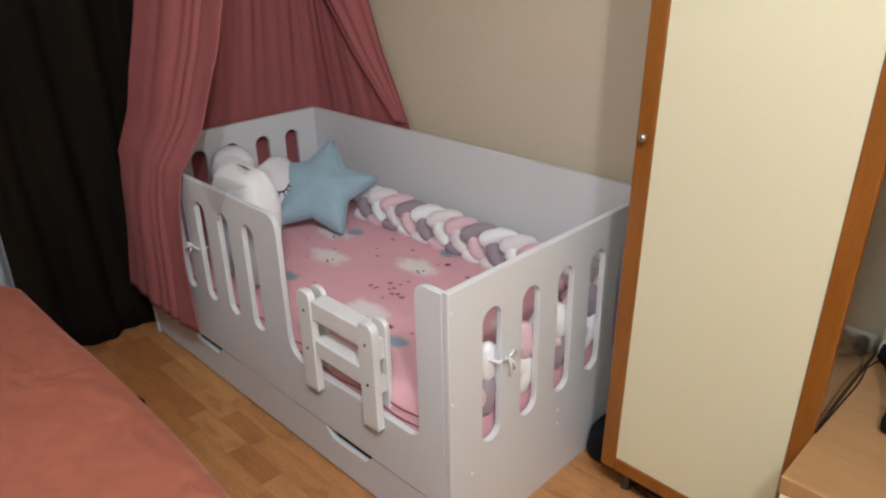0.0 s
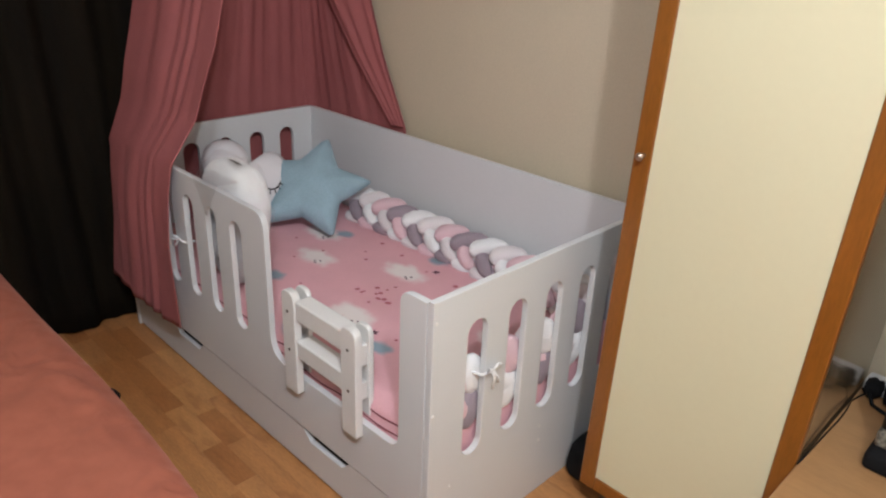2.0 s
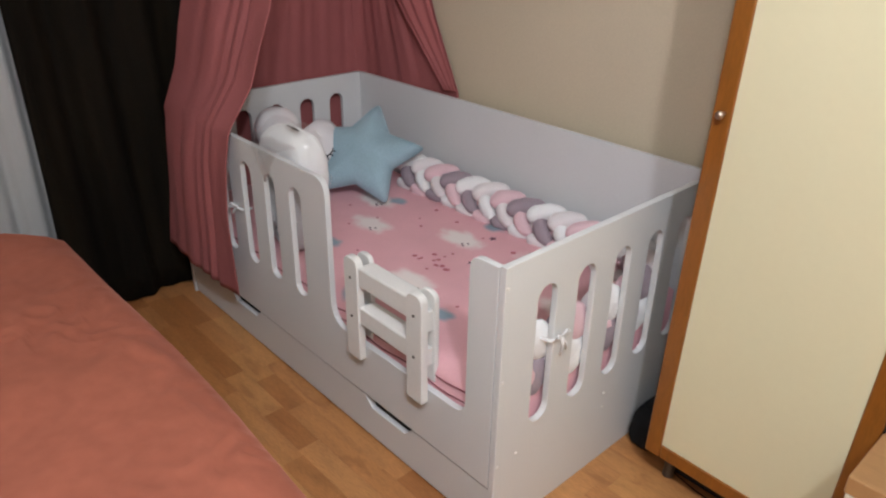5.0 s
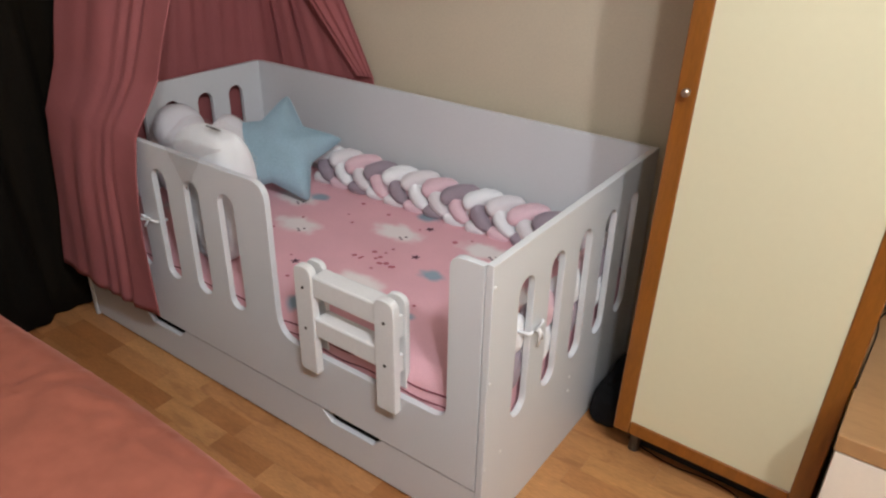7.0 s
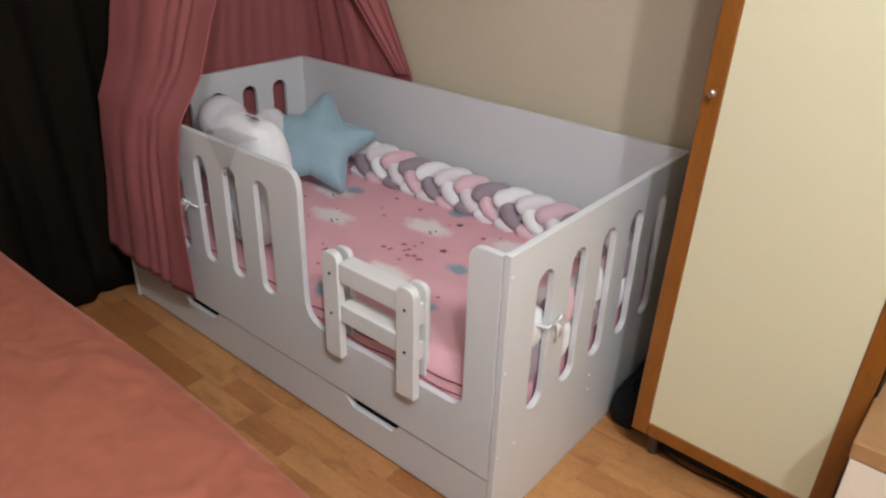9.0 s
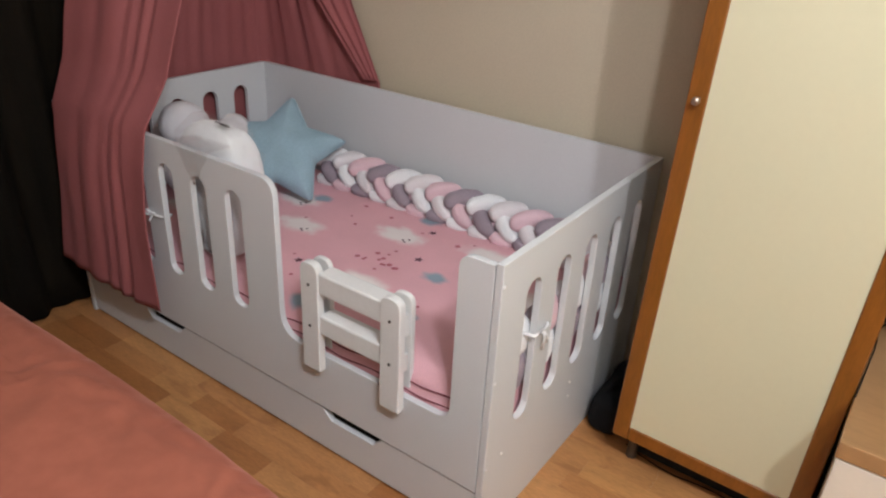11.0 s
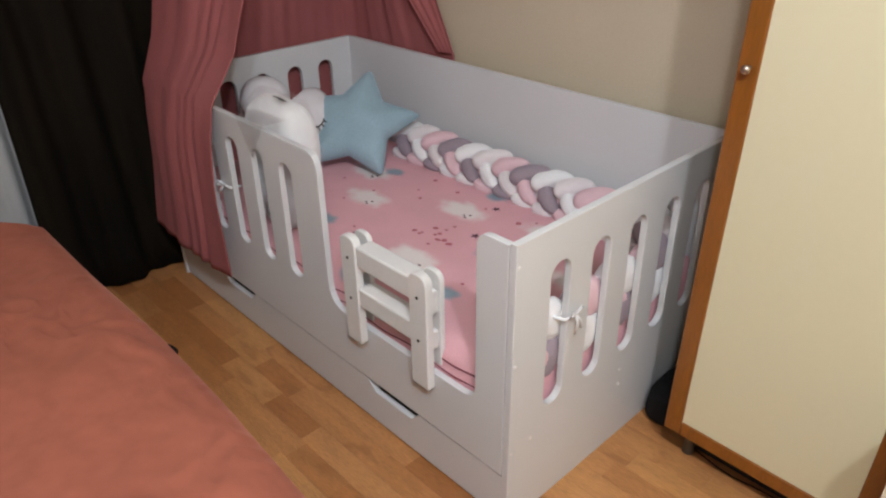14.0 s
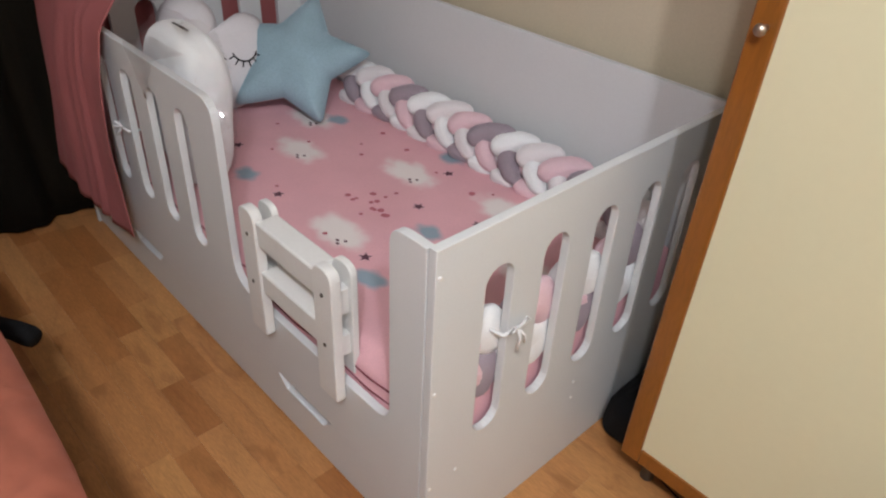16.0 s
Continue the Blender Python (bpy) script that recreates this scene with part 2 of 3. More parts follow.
def rounded(points, radii, n=7):
    """A polygon with its corners rounded off by the radii given."""
    out = []
    for i, p in enumerate(points):
        p, a, b, r = Vector(p), Vector(points[i - 1]), Vector(points[(i + 1) % len(points)]), radii[i]
        if r <= 0:
            out.append(tuple(p))
            continue
        da, db = (a - p).normalized(), (b - p).normalized()
        reach = r / math.tan(da.angle(db) / 2)
        s, e = p + da * reach, p + db * reach
        for k in range(n + 1):
            t = k / n
            out.append(tuple(s * (1 - t) ** 2 + p * 2 * t * (1 - t) + e * t * t))
    return out


def board(name, outlines, thick, m, mat, parent, label="", edge=0.0016):
    """A board cut to the outer outline, with holes, standing in the plane given by m (its middle)."""
    cu = bpy.data.curves.new(name, "CURVE")
    cu.dimensions, cu.fill_mode = "2D", "BOTH"
    cu.extrude, cu.bevel_depth, cu.offset, cu.bevel_resolution = thick / 2 - edge, edge, -edge, 1
    for pts in outlines:
        s = cu.splines.new("POLY")
        s.points.add(len(pts) - 1)
        for q, p in zip(s.points, pts):
            q.co = (p[0], p[1], 0, 1)
        s.use_cyclic_u = True
    tmp = bpy.data.objects.new("tmp", cu)
    scene.collection.objects.link(tmp)
    dg = bpy.context.evaluated_depsgraph_get()
    me = bpy.data.meshes.new_from_object(tmp.evaluated_get(dg))
    bpy.data.objects.remove(tmp)
    bpy.data.curves.remove(cu)
    weld = bmesh.new()
    weld.from_mesh(me)
    bmesh.ops.remove_doubles(weld, verts=weld.verts[:], dist=0.00005)
    bmesh.ops.recalc_face_normals(weld, faces=weld.faces[:])
    weld.to_mesh(me)
    weld.free()
    me.name = name
    me.transform(m)
    me.materials.clear()
    for f in me.polygons:
        f.use_smooth = False
    me.materials.append(M[mat])
    ob = new(name, me)
    ob.parent = parent
    return tagged(ob, label)


# planes in which boards stand: (a, b) -> along x and z, or along y and z
def plane_xz(y):
    return Matrix.Translation((0, y, 0)) @ Matrix.Rotation(radians(90), 4, "X")


def plane_yz(x):
    return Matrix(((0, 0, 1, x), (1, 0, 0, 0), (0, 1, 0, 0), (0, 0, 0, 1)))


# ---- the room ----
WALL_Y, WEST_X, EAST_X, SOUTH_Y, ROOM_H = 0.93, -1.96, 3.00, -3.30, 2.65
ground = new("floor", mesh_of("floor", box(WEST_X - 0.1, EAST_X + 0.1, SOUTH_Y - 0.1, WALL_Y + 0.1, -0.12, -0.004), "joint"))
tagged(ground, "worn golden-brown strip laminate floor", "floor", kind="structure")
for nm, b in (("wall_north", (WEST_X - 0.1, EAST_X + 0.1, WALL_Y, WALL_Y + 0.1)), ("wall_south", (WEST_X - 0.1, EAST_X + 0.1, SOUTH_Y - 0.1, SOUTH_Y)),
              ("wall_west", (WEST_X - 0.1, WEST_X, SOUTH_Y, WALL_Y)), ("wall_east", (EAST_X, EAST_X + 0.1, SOUTH_Y, WALL_Y))):
    w = new(nm, mesh_of(nm, box(*b, -0.004, ROOM_H), "wall"))
    tagged(w, "plain beige painted bedroom wall", "wall", kind="structure")
c = new("ceiling", mesh_of("ceiling", box(WEST_X - 0.1, EAST_X + 0.1, SOUTH_Y - 0.1, WALL_Y + 0.1, ROOM_H, ROOM_H + 0.1), "ceiling"))
tagged(c, "plain white ceiling", "ceiling", kind="structure")


# ---- the child's bed ----
BED_L, BED_W, BED_H, TH = 1.70, 0.88, 0.78, 0.018


def child_bed():
    bed = thing("toddler_bed", "white melamine toddler bed with slotted panels and a floor drawer", "bed", place=(-0.85, 0.44, 0))
    inv = Matrix.Translation((0.85, -0.44, 0))
    sl = [stadium(0.148 + 0.1465 * i, 0.497, 0.068, 0.385) for i in range(5)]
    end = [(0, 0), (BED_W, 0), (BED_W, BED_H), (0, BED_H)]
    board("foot_panel", [end] + sl, TH, inv @ plane_yz(-TH / 2), "white", bed)
    sl = [stadium(0.148 + 0.1465 * i, 0.512, 0.068, 0.385) for i in range(5)]
    board("head_panel", [end] + sl, TH, inv @ plane_yz(-BED_L + TH / 2), "white", bed)
    board("back_panel", [[(-BED_L + TH, 0), (-TH, 0), (-TH, BED_H), (-BED_L + TH, BED_H)]], TH, inv @ plane_xz(BED_W - TH / 2), "white", bed)
    # front panel: slotted guard by the head, a way in, and a short post by the foot
    x0, x1, lo, gate = -BED_L + TH, -TH - 0.0025, 0.157, 0.332
    outline = rounded([(x0, lo), (x1, lo), (x1, BED_H - 0.006), (-0.108, BED_H - 0.006), (-0.108, gate), (-0.672, gate), (-0.672, BED_H), (x0, BED_H)],
                      [0, 0, 0, 0.035, 0.045, 0.075, 0.055, 0.0])
    sl = [stadium(-0.832 - 0.146 * i, 0.532, 0.064, 0.355) for i in range(6)]
    board("front_panel", [outline] + sl, TH, inv @ plane_xz(TH / 2), "white", bed)
    # drawer front with two finger cut-outs
    cuts = []
    for a, b in ((-1.335, -1.150), (-0.515, -0.325)):
        cuts += [(b + 0.012, 0.150), (b - 0.020, 0.118), (a + 0.020, 0.118), (a - 0.012, 0.150)]
    outline = [(x0, 0.010), (x1, 0.010), (x1, 0.150)] + list(reversed([(p[0], p[1]) for p in reversed(cuts[4:] + cuts[:4])])) + [(x0, 0.150)]
    dr = board("drawer", [outline], TH, inv @ plane_xz(TH / 2 + 0.004), "white", bed)
    # box coloured near-black, shade painted in behind the finger cut-outs
    part("drawer_box", box(x0 + 0.02, x1 - 0.02, 0.024, 0.80, 0.012, 0.10, bm=None), "dark", dr).matrix_local = inv
    part("base_board", box(-BED_L + TH + 0.001, -TH - 0.001, TH + 0.001, BED_W - TH - 0.001, 0.17, 0.19), "white", bed).matrix_local = inv
    # white cover caps on the foot panel
    for y, z in ((0.436, 0.240), (0.438, 0.190), (0.075, 0.241), (0.009, 0.485), (0.009, 0.728), (0.009, 0.235), (0.009, 0.07)):
        cap = bmesh.new()
        bmesh.ops.create_cone(cap, cap_ends=True, segments=12, radius1=0.0045, radius2=0.0035, depth=0.003,
                              matrix=inv @ pose(0.001, y, z, 0, 90, 0))
        part("screw_cap", cap, "whiteedge", bed)
    return bed


child_bed()


def ladder():
    top = thing("bed_ladder", "small white wooden step ladder hooked over the bed side", "ladder", place=(-0.39, -0.02, 0.30))
    inv = Matrix.Translation((0.39, 0.02, -0.30))
    stile = lambda cx, h0, h1: rounded([(cx - 0.030, h0), (cx + 0.030, h0), (cx + 0.030, h1), (cx - 0.030, h1)], [0.004, 0.004, 0.028, 0.028])
    for cx in (-0.532, -0.270):
        board("stile", [stile(cx, 0.294, 0.611)], 0.023, inv @ plane_xz(-0.0135), "whiteedge", top, edge=0.003)
        board("hook_plate", [stile(cx, 0.345, 0.607)], 0.015, inv @ plane_xz(0.0275), "whiteedge", top, edge=0.003)
        for z0, z1 in ((0.500, 0.560), (0.400, 0.450)):
            part("spacer", box(cx - 0.022, cx + 0.022, -0.0015, 0.0195, z0, z1, 0.002), "whiteedge", top).matrix_local = inv
        for z in (0.55, 0.43):
            s = bmesh.new()
            bmesh.ops.create_cone(s, cap_ends=True, segments=12, radius1=0.0042, radius2=0.0042, depth=0.003, matrix=inv @ pose(cx, -0.0255, z, 90, 0, 0))
            part("screw", s, "screw", top)
    for z0, z1 in ((0.530, 0.590), (0.412, 0.468)):
        part("rung", box(-0.503, -0.299, -0.021, 0.031, z0, z1, 0.005), "whiteedge", top).matrix_local = inv
    return top


ladder()

# ---- mattress and printed sheet ----
MAT_Z = 0.415


def mat_h(x, y):
    h = MAT_Z + 0.006 * noise.noise(Vector((x * 3, y * 3, 2.0))) + 0.003 * noise.noise(Vector((x * 11, y * 11, 5.0)))
    e = min(y - 0.022, 0.855 - y, x + 1.675, -0.034 - x)
    return h - 0.045 * max(0.0, 1 - e / 0.05) ** 2.2


WHITE_CLOUDS = ((-1.016, 0.406), (-0.593, 0.240), (-0.715, 0.568), (-0.405, 0.625), (-1.18, 0.56), (-0.16, 0.46), (-1.42, 0.25))
BLUE_CLOUDS = ((-0.398, 0.183), (-0.981, 0.215), (-0.455, 0.405), (-1.12, 0.615), (-0.70, 0.715), (-0.66, 0.07))


def mattress():
    top = thing("mattress", "mattress in a pink fitted sheet printed with clouds", "mattress", place=(-0.85, 0.44, 0.19))
    inv = Matrix.Translation((0.85, -0.44, -0.19))
    bm = bmesh.new()
    nx, ny, g = 220, 120, {}
    white, blue = bm.verts.layers.float.new("ink_white"), bm.verts.layers.float.new("ink_blue")

    def ink(x, y, spots, w, d):
        """How deep (x, y) lies in the nearest cloud print: above 0 inside, below 0 outside."""
        best = -1.0
        for i, (cx, cy) in enumerate(spots):
            a = math.atan2((y - cy) / d, (x - cx) / w)
            r = math.hypot((x - cx) / w, (y - cy) / d) / (0.86 + 0.16 * abs(math.sin(2.5 * a + i * 1.9)))
            best = max(best, 1 - r)
        return best
    for i in range(nx + 1):
        for j in range(ny + 1):
            x, y = -1.676 + 1.641 * i / nx, 0.023 + 0.833 * j / ny
            v = g[i, j] = bm.verts.new((x, y, mat_h(x, y)))
            v[white], v[blue] = ink(x, y, WHITE_CLOUDS, 0.125, 0.068), ink(x, y, BLUE_CLOUDS, 0.058, 0.040)
    for i in range(nx):
        for j in range(ny):
            bm.faces.new((g[i, j], g[i + 1, j], g[i + 1, j + 1], g[i, j + 1]))
    rim = [g[i, 0] for i in range(nx + 1)] + [g[nx, j] for j in range(1, ny + 1)] + [g[i, ny] for i in range(nx - 1, -1, -1)] + [g[0, j] for j in range(ny - 1, 0, -1)]
    low = [bm.verts.new((v.co.x, v.co.y, 0.192)) for v in rim]
    for a in range(len(rim)):
        b = (a + 1) % len(rim)
        bm.faces.new((rim[b], rim[a], low[a], low[b]))
    sheet = part("fitted_sheet", bm, "sheet", top, smooth=True)
    sheet.matrix_local = inv
    for z in (0.372, 0.340):
        p = part("piping", tube([(-1.67 + 0.02 * i, 0.0225 + 0.001 * math.sin(i), z + 0.005 * math.sin(i * 0.5)) for i in range(81)], 0.002, 6), "piping", top)
        p.matrix_local = inv

    def flat(name, outline, mat, lift, label=""):
        b = bmesh.new()
        b.faces.new([b.verts.new((px, py, mat_h(px, py) + lift)) for px, py in outline])
        part(name, b, mat, top, label).matrix_local = inv

    for x, y in WHITE_CLOUDS:
        for dx, dy in ((0.030, -0.026), (0.046, -0.014), (0.042, -0.034)):
            flat("eye_print", [(x + dx + 0.006 * math.cos(a), y + dy + 0.004 * math.sin(a)) for a in (k * math.pi / 4 for k in range(8))], "sheetdark", 0.0020)

    def spark(x, y, r, turn):
        return [(x + r * (1 if k % 2 == 0 else 0.45) * math.cos(turn + k * math.pi / 5), y + r * (1 if k % 2 == 0 else 0.45) * math.sin(turn + k * math.pi / 5)) for k in range(10)]

    rnd = random.Random(4)
    for x, y in ((-0.640, 0.645), (-0.560, 0.465), (-0.470, 0.225), (-1.150, 0.285), (-0.40, 0.52), (-0.83, 0.22)):
        flat("star_print", spark(x, y, 0.017, rnd.random() * 6), "sheetdark", 0.0016)
    for k in range(34):
        x, y = (-0.66 + rnd.gauss(0, 0.05), 0.41 + rnd.gauss(0, 0.045)) if k < 12 else (rnd.uniform(-1.25, -0.2), rnd.uniform(0.06, 0.68))
        r = rnd.uniform(0.005, 0.010)
        flat("dot_print", [(x + r * math.cos(a), y + r * math.sin(a)) for a in (j * math.pi / 4 for j in range(8))], "sheetrose", 0.0024 if k < 12 else 0.0028)
    return top


mattress()


# ---- braided bumper along the back and the foot ----
def braid():
    top = thing("braided_bumper", "braided velvet bumper in white, pink and grey on the mattress", "bumper", place=(-0.6, 0.76, 0.42))
    inv = Matrix.Translation((0.6, -0.76, -0.42))
    run_a, run_b = 1.20, 0.66          # along the back panel, then along the foot panel

    def spine(s):
        """Middle of the braid, the direction across it and its outward side at s metres."""
        bend = 0.10
        if s < run_a - bend:
            k = 0.0
            p = Vector((-1.275 + s, 0.768, 0.484))
        elif s < run_a + bend:
            k = (s - run_a + bend) / (2 * bend)
            a = Vector((-1.275 + run_a - bend, 0.768, 0.484))
            b = Vector((-1.275 + run_a, 0.768, 0.484))
            c = Vector((-1.275 + run_a, 0.768 - bend, 0.430))
            p = a * (1 - k) ** 2 + b * 2 * k * (1 - k) + c * k * k
        else:
            k = 1.0
            p = Vector((-1.275 + run_a, 0.768 - (s - run_a), 0.430))
        away = Vector((0, 1, 0)) * (1 - k) + Vector((1, 0, 0)) * k
        away.normalize()
        lean = 0.72 * (1 - k) + 0.25 * k
        across = (away * lean + Vector((0, 0, 1))).normalized()
        face = (Vector((0, 0, 1)) * lean - away).normalized()
        return p, across, face

    total, pitch = run_a + run_b, 0.0875

    def lobe(strand, mat, at, n0, half, wide, deep, tilt, bow, lift, dip, seed):
        """One visible turn of a strand: an egg-shaped roll, tilted and bowed on the braid, that dips under its neighbour."""
        bm = bmesh.new()
        bmesh.ops.create_uvsphere(bm, u_segments=18, v_segments=12, radius=1.0)
        c, q = math.cos(tilt), math.sin(tilt)
        half *= 1 + 0.06 * math.sin(seed * 2.3)
        tilt_wobble = 0.004 * math.sin(seed * 1.7)
        for v in bm.verts:
            x, y, z = v.co.z, v.co.x, v.co.y
            fat = (1 - abs(x) ** 3.2) ** 0.42 / max(0.08, (1 - x * x) ** 0.5)
            w = (1.0 - 0.24 * x) * fat + 0.12 * noise.noise(Vector((x * 1.6, y * 1.5, seed)))
            crease = 0.0022 * noise.noise(Vector((x * 3, y * 9, seed + z * 3)))
            along = x * half
            side = y * wide * w + bow * (1 - x * x) + crease
            f = z * deep * w + lift - dip * x + crease
            ds, dn = along * c - side * q, along * q + side * c
            p, a, face = spine(max(0.0, min(total, at + ds)))
            v.co = p + a * (n0 + dn + tilt_wobble) + face * f + Vector((min(0.0, at + ds), 0, 0))
        part("strand_turn", bm, mat, strand, smooth=True)

    turns = int(total / pitch) + 1
    for k, mat in enumerate(("bwhite", "bpale", "bpink", "bgrey")):
        core = []
        for i in range(121):
            p, a, face = spine(0.06 + (total - 0.12) * i / 120)
            ph = 2 * math.pi * (total * i / 120 - 0.405) / (4 * pitch) - k * math.pi / 2
            core.append(p + a * 0.03 * math.cos(ph) - face * 0.012)
        strand = part("strand", tube(core, 0.016, 8), mat, top, smooth=True)
        strand.matrix_local = inv
        for i in range(-5, turns):
            at = 0.405 + pitch * i
            if not 0.03 < at < total - 0.03:
                continue
            if i % 4 == k:
                lobe(strand, mat, at, 0.024, 0.064, 0.029, 0.031, 0.60, 0.010, 0.006, 0.018, i)
            if (i - 1) % 4 == k:
                lobe(strand, mat, at + 0.020, -0.026, 0.056, 0.027, 0.030, -0.70, -0.010, 0.004, -0.004, i + 40)
            if (i + 1) % 4 == k:
                lobe(strand, mat, at + 0.005, -0.066, 0.042, 0.021, 0.026, -0.08, -0.002, -0.010, 0.004, i + 80)
            if (i + 2) % 4 == k:
                lobe(strand, mat, at + 0.02, -0.006, 0.070, 0.038, 0.030, 0.5, 0.0, -0.026, 0.0, i + 120)
    outer = {"bwhite": [], "bpale": [], "bpink": [], "bgrey": []}
    for k, (up, down) in enumerate((("bpink", "bpale"), ("bwhite", "bgrey"), ("bgrey", "bpink"), ("bpink", "bwhite"), ("bpale", "bpink"), ("bwhite", "bgrey"), ("bpink", "bpale"), ("bgrey", "bwhite"), ("bpale", "bpink"))):
        y = 0.105 + 0.0735 * k
        outer[up].append((y, 0.502 + 0.006 * math.sin(k * 2.1), 24))
        outer[down].append((y - 0.004, 0.405 + 0.004 * math.sin(k * 1.3), -28))
    for ob in [o for o in top.children if o.name.startswith("strand")]:
        for y, z, lean in outer[[m for m in outer if M[m] == ob.data.materials[0]][0]]:
            rot = Matrix.Rotation(radians(lean), 3, "X")
            part("strand_turn", blob((-0.0430, y, z), (0.0240, 0.043, 0.060), 2.3, rot, 18, 12, 0.10, y * 40), [m for m in outer if M[m] == ob.data.materials[0]][0], ob, smooth=True)
    tie = tube([(-0.03, 0.16, 0.53), (0.006, 0.165, 0.532), (0.010, 0.195, 0.533), (0.007, 0.232, 0.534), (-0.03, 0.238, 0.53)], 0.004, 6)
    tube([(0.010, 0.198, 0.533), (0.016, 0.208, 0.548), (0.012, 0.222, 0.545), (0.010, 0.20, 0.533)], 0.003, 6, bm=tie)
    tube([(0.010, 0.198, 0.533), (0.014, 0.182, 0.545), (0.014, 0.174, 0.538), (0.010, 0.196, 0.532)], 0.003, 6, bm=tie)
    tube([(0.010, 0.198, 0.533), (0.013, 0.205, 0.508), (0.010, 0.203, 0.478)], 0.003, 6, bm=tie)
    tube([(0.010, 0.200, 0.533), (0.013, 0.216, 0.510), (0.010, 0.222, 0.488)], 0.003, 6, bm=tie)
    part("tie", tie, "bwhite", top, "white tie ribbon", True).matrix_local = inv
    return top


braid()


# ---- pillows ----
def stuffed(outline, thick, n=7):
    """A flat cushion in the xy plane, with its outline sewn and its middle puffed up to thick."""
    bm = bmesh.new()
    m = len(outline)
    shares = [0.0] + [(k / n) ** 0.8 for k in range(1, n + 1)]
    for side in (1, -1):
        rings = []
        for k in shares[1:]:
            z = thick / 2 * math.sqrt(max(0.0, 1 - k ** 2.6))
            rings.append([bm.verts.new((x * k, y * k, side * z)) for x, y in outline])
        mid = bm.verts.new((0, 0, side * thick / 2))
        for a in range(m):
            b = (a + 1) % m
            bm.faces.new((mid, rings[0][a], rings[0][b])[::side])
            for r0, r1 in zip(rings, rings[1:]):
                bm.faces.new((r0[a], r1[a], r1[b], r0[b])[::side])
    bmesh.ops.remove_doubles(bm, verts=bm.verts[:], dist=0.0004)
    return bm


def star_pillow():
    out = rounded([(0.246 * (1 if k % 2 == 0 else 0.545) * math.cos(math.pi / 2 + k * math.pi / 5), 0.246 * (1 if k % 2 == 0 else 0.545) * math.sin(math.pi / 2 + k * math.pi / 5)) for k in range(10)],
                  [0.017 if k % 2 == 0 else 0.03 for k in range(10)], 5)
    n = Vector((0.45, -0.47, 0.79)).normalized()
    upv = (Vector((0, 0, 1)) - n * n.z).normalized()
    right = upv.cross(n)
    rot = Matrix((right, upv, n)).transposed().to_4x4()
    m = Matrix.Translation((-1.290, 0.584, 0.565)) @ rot @ Matrix.Rotation(radians(-9), 4, "Z")
    bm = stuffed(out, 0.115)
    bmesh.ops.transform(bm, matrix=m, verts=bm.verts[:])
    ob = new("star_pillow", mesh_of("star_pillow", bm, "star", True))
    tagged(ob, "soft blue star-shaped pillow leaning on the bumper", "pillow")


star_pillow()


def cloud_pillow():
    top = thing("cloud_pillow", "white plush cloud pillow with stitched black sleeping eyelashes", "pillow", place=(-1.475, 0.355, 0.42))
    lobes = ((-0.02, 0.070, 0.088), (0.15, 0.028, 0.064), (0.185, -0.02, 0.066), (0.185, -0.08, 0.085), (0.06, -0.085, 0.115), (-0.03, -0.080, 0.105))
    out = []
    for k in range(120):
        a = 2 * math.pi * k / 120
        d = Vector((math.cos(a), math.sin(a)))
        best = 0.05
        for x, y, r in lobes:
            c = Vector((x, y))
            b = c.dot(d)
            q = r * r - (c.length_squared - b * b)
            if q > 0:
                best = max(best, b + math.sqrt(q))
        out.append((d.x * best, d.y * best))
    n = Vector((0.82, -0.28, 0.50)).normalized()
    upv = (Vector((0, 0, 1)) - n * n.z).normalized()
    right = upv.cross(n)
    m = Matrix.Translation((0.0, 0.0, 0.18)) @ Matrix((right, upv, n)).transposed().to_4x4()
    bm = stuffed(out, 0.145)
    bmesh.ops.transform(bm, matrix=m, verts=bm.verts[:])
    part("cushion", bm, "plush", top, smooth=True)
    for ex in (0.02, 0.125):
        lash = bmesh.new()
        arc = [(ex + 0.036 * math.cos(a), -0.035 + 0.036 * math.sin(a)) for a in (math.pi * (1.08 + 0.84 * k / 12) for k in range(13))]
        tube([m @ Vector((x, y, 0.0725)) for x, y in arc], 0.0026, 6, bm=lash)
        for k in range(1, 12, 2):
            x, y = arc[k]
            d = Vector((x - ex, y + 0.035)).normalized() * 0.018
            tube([m @ Vector((x, y, 0.0725)), m @ Vector((x + d.x, y + d.y, 0.069))], 0.0022, 5, bm=lash)
        part("eyelashes", lash, "lash", top, "black stitched eyelashes")
    return top


cloud_pillow()


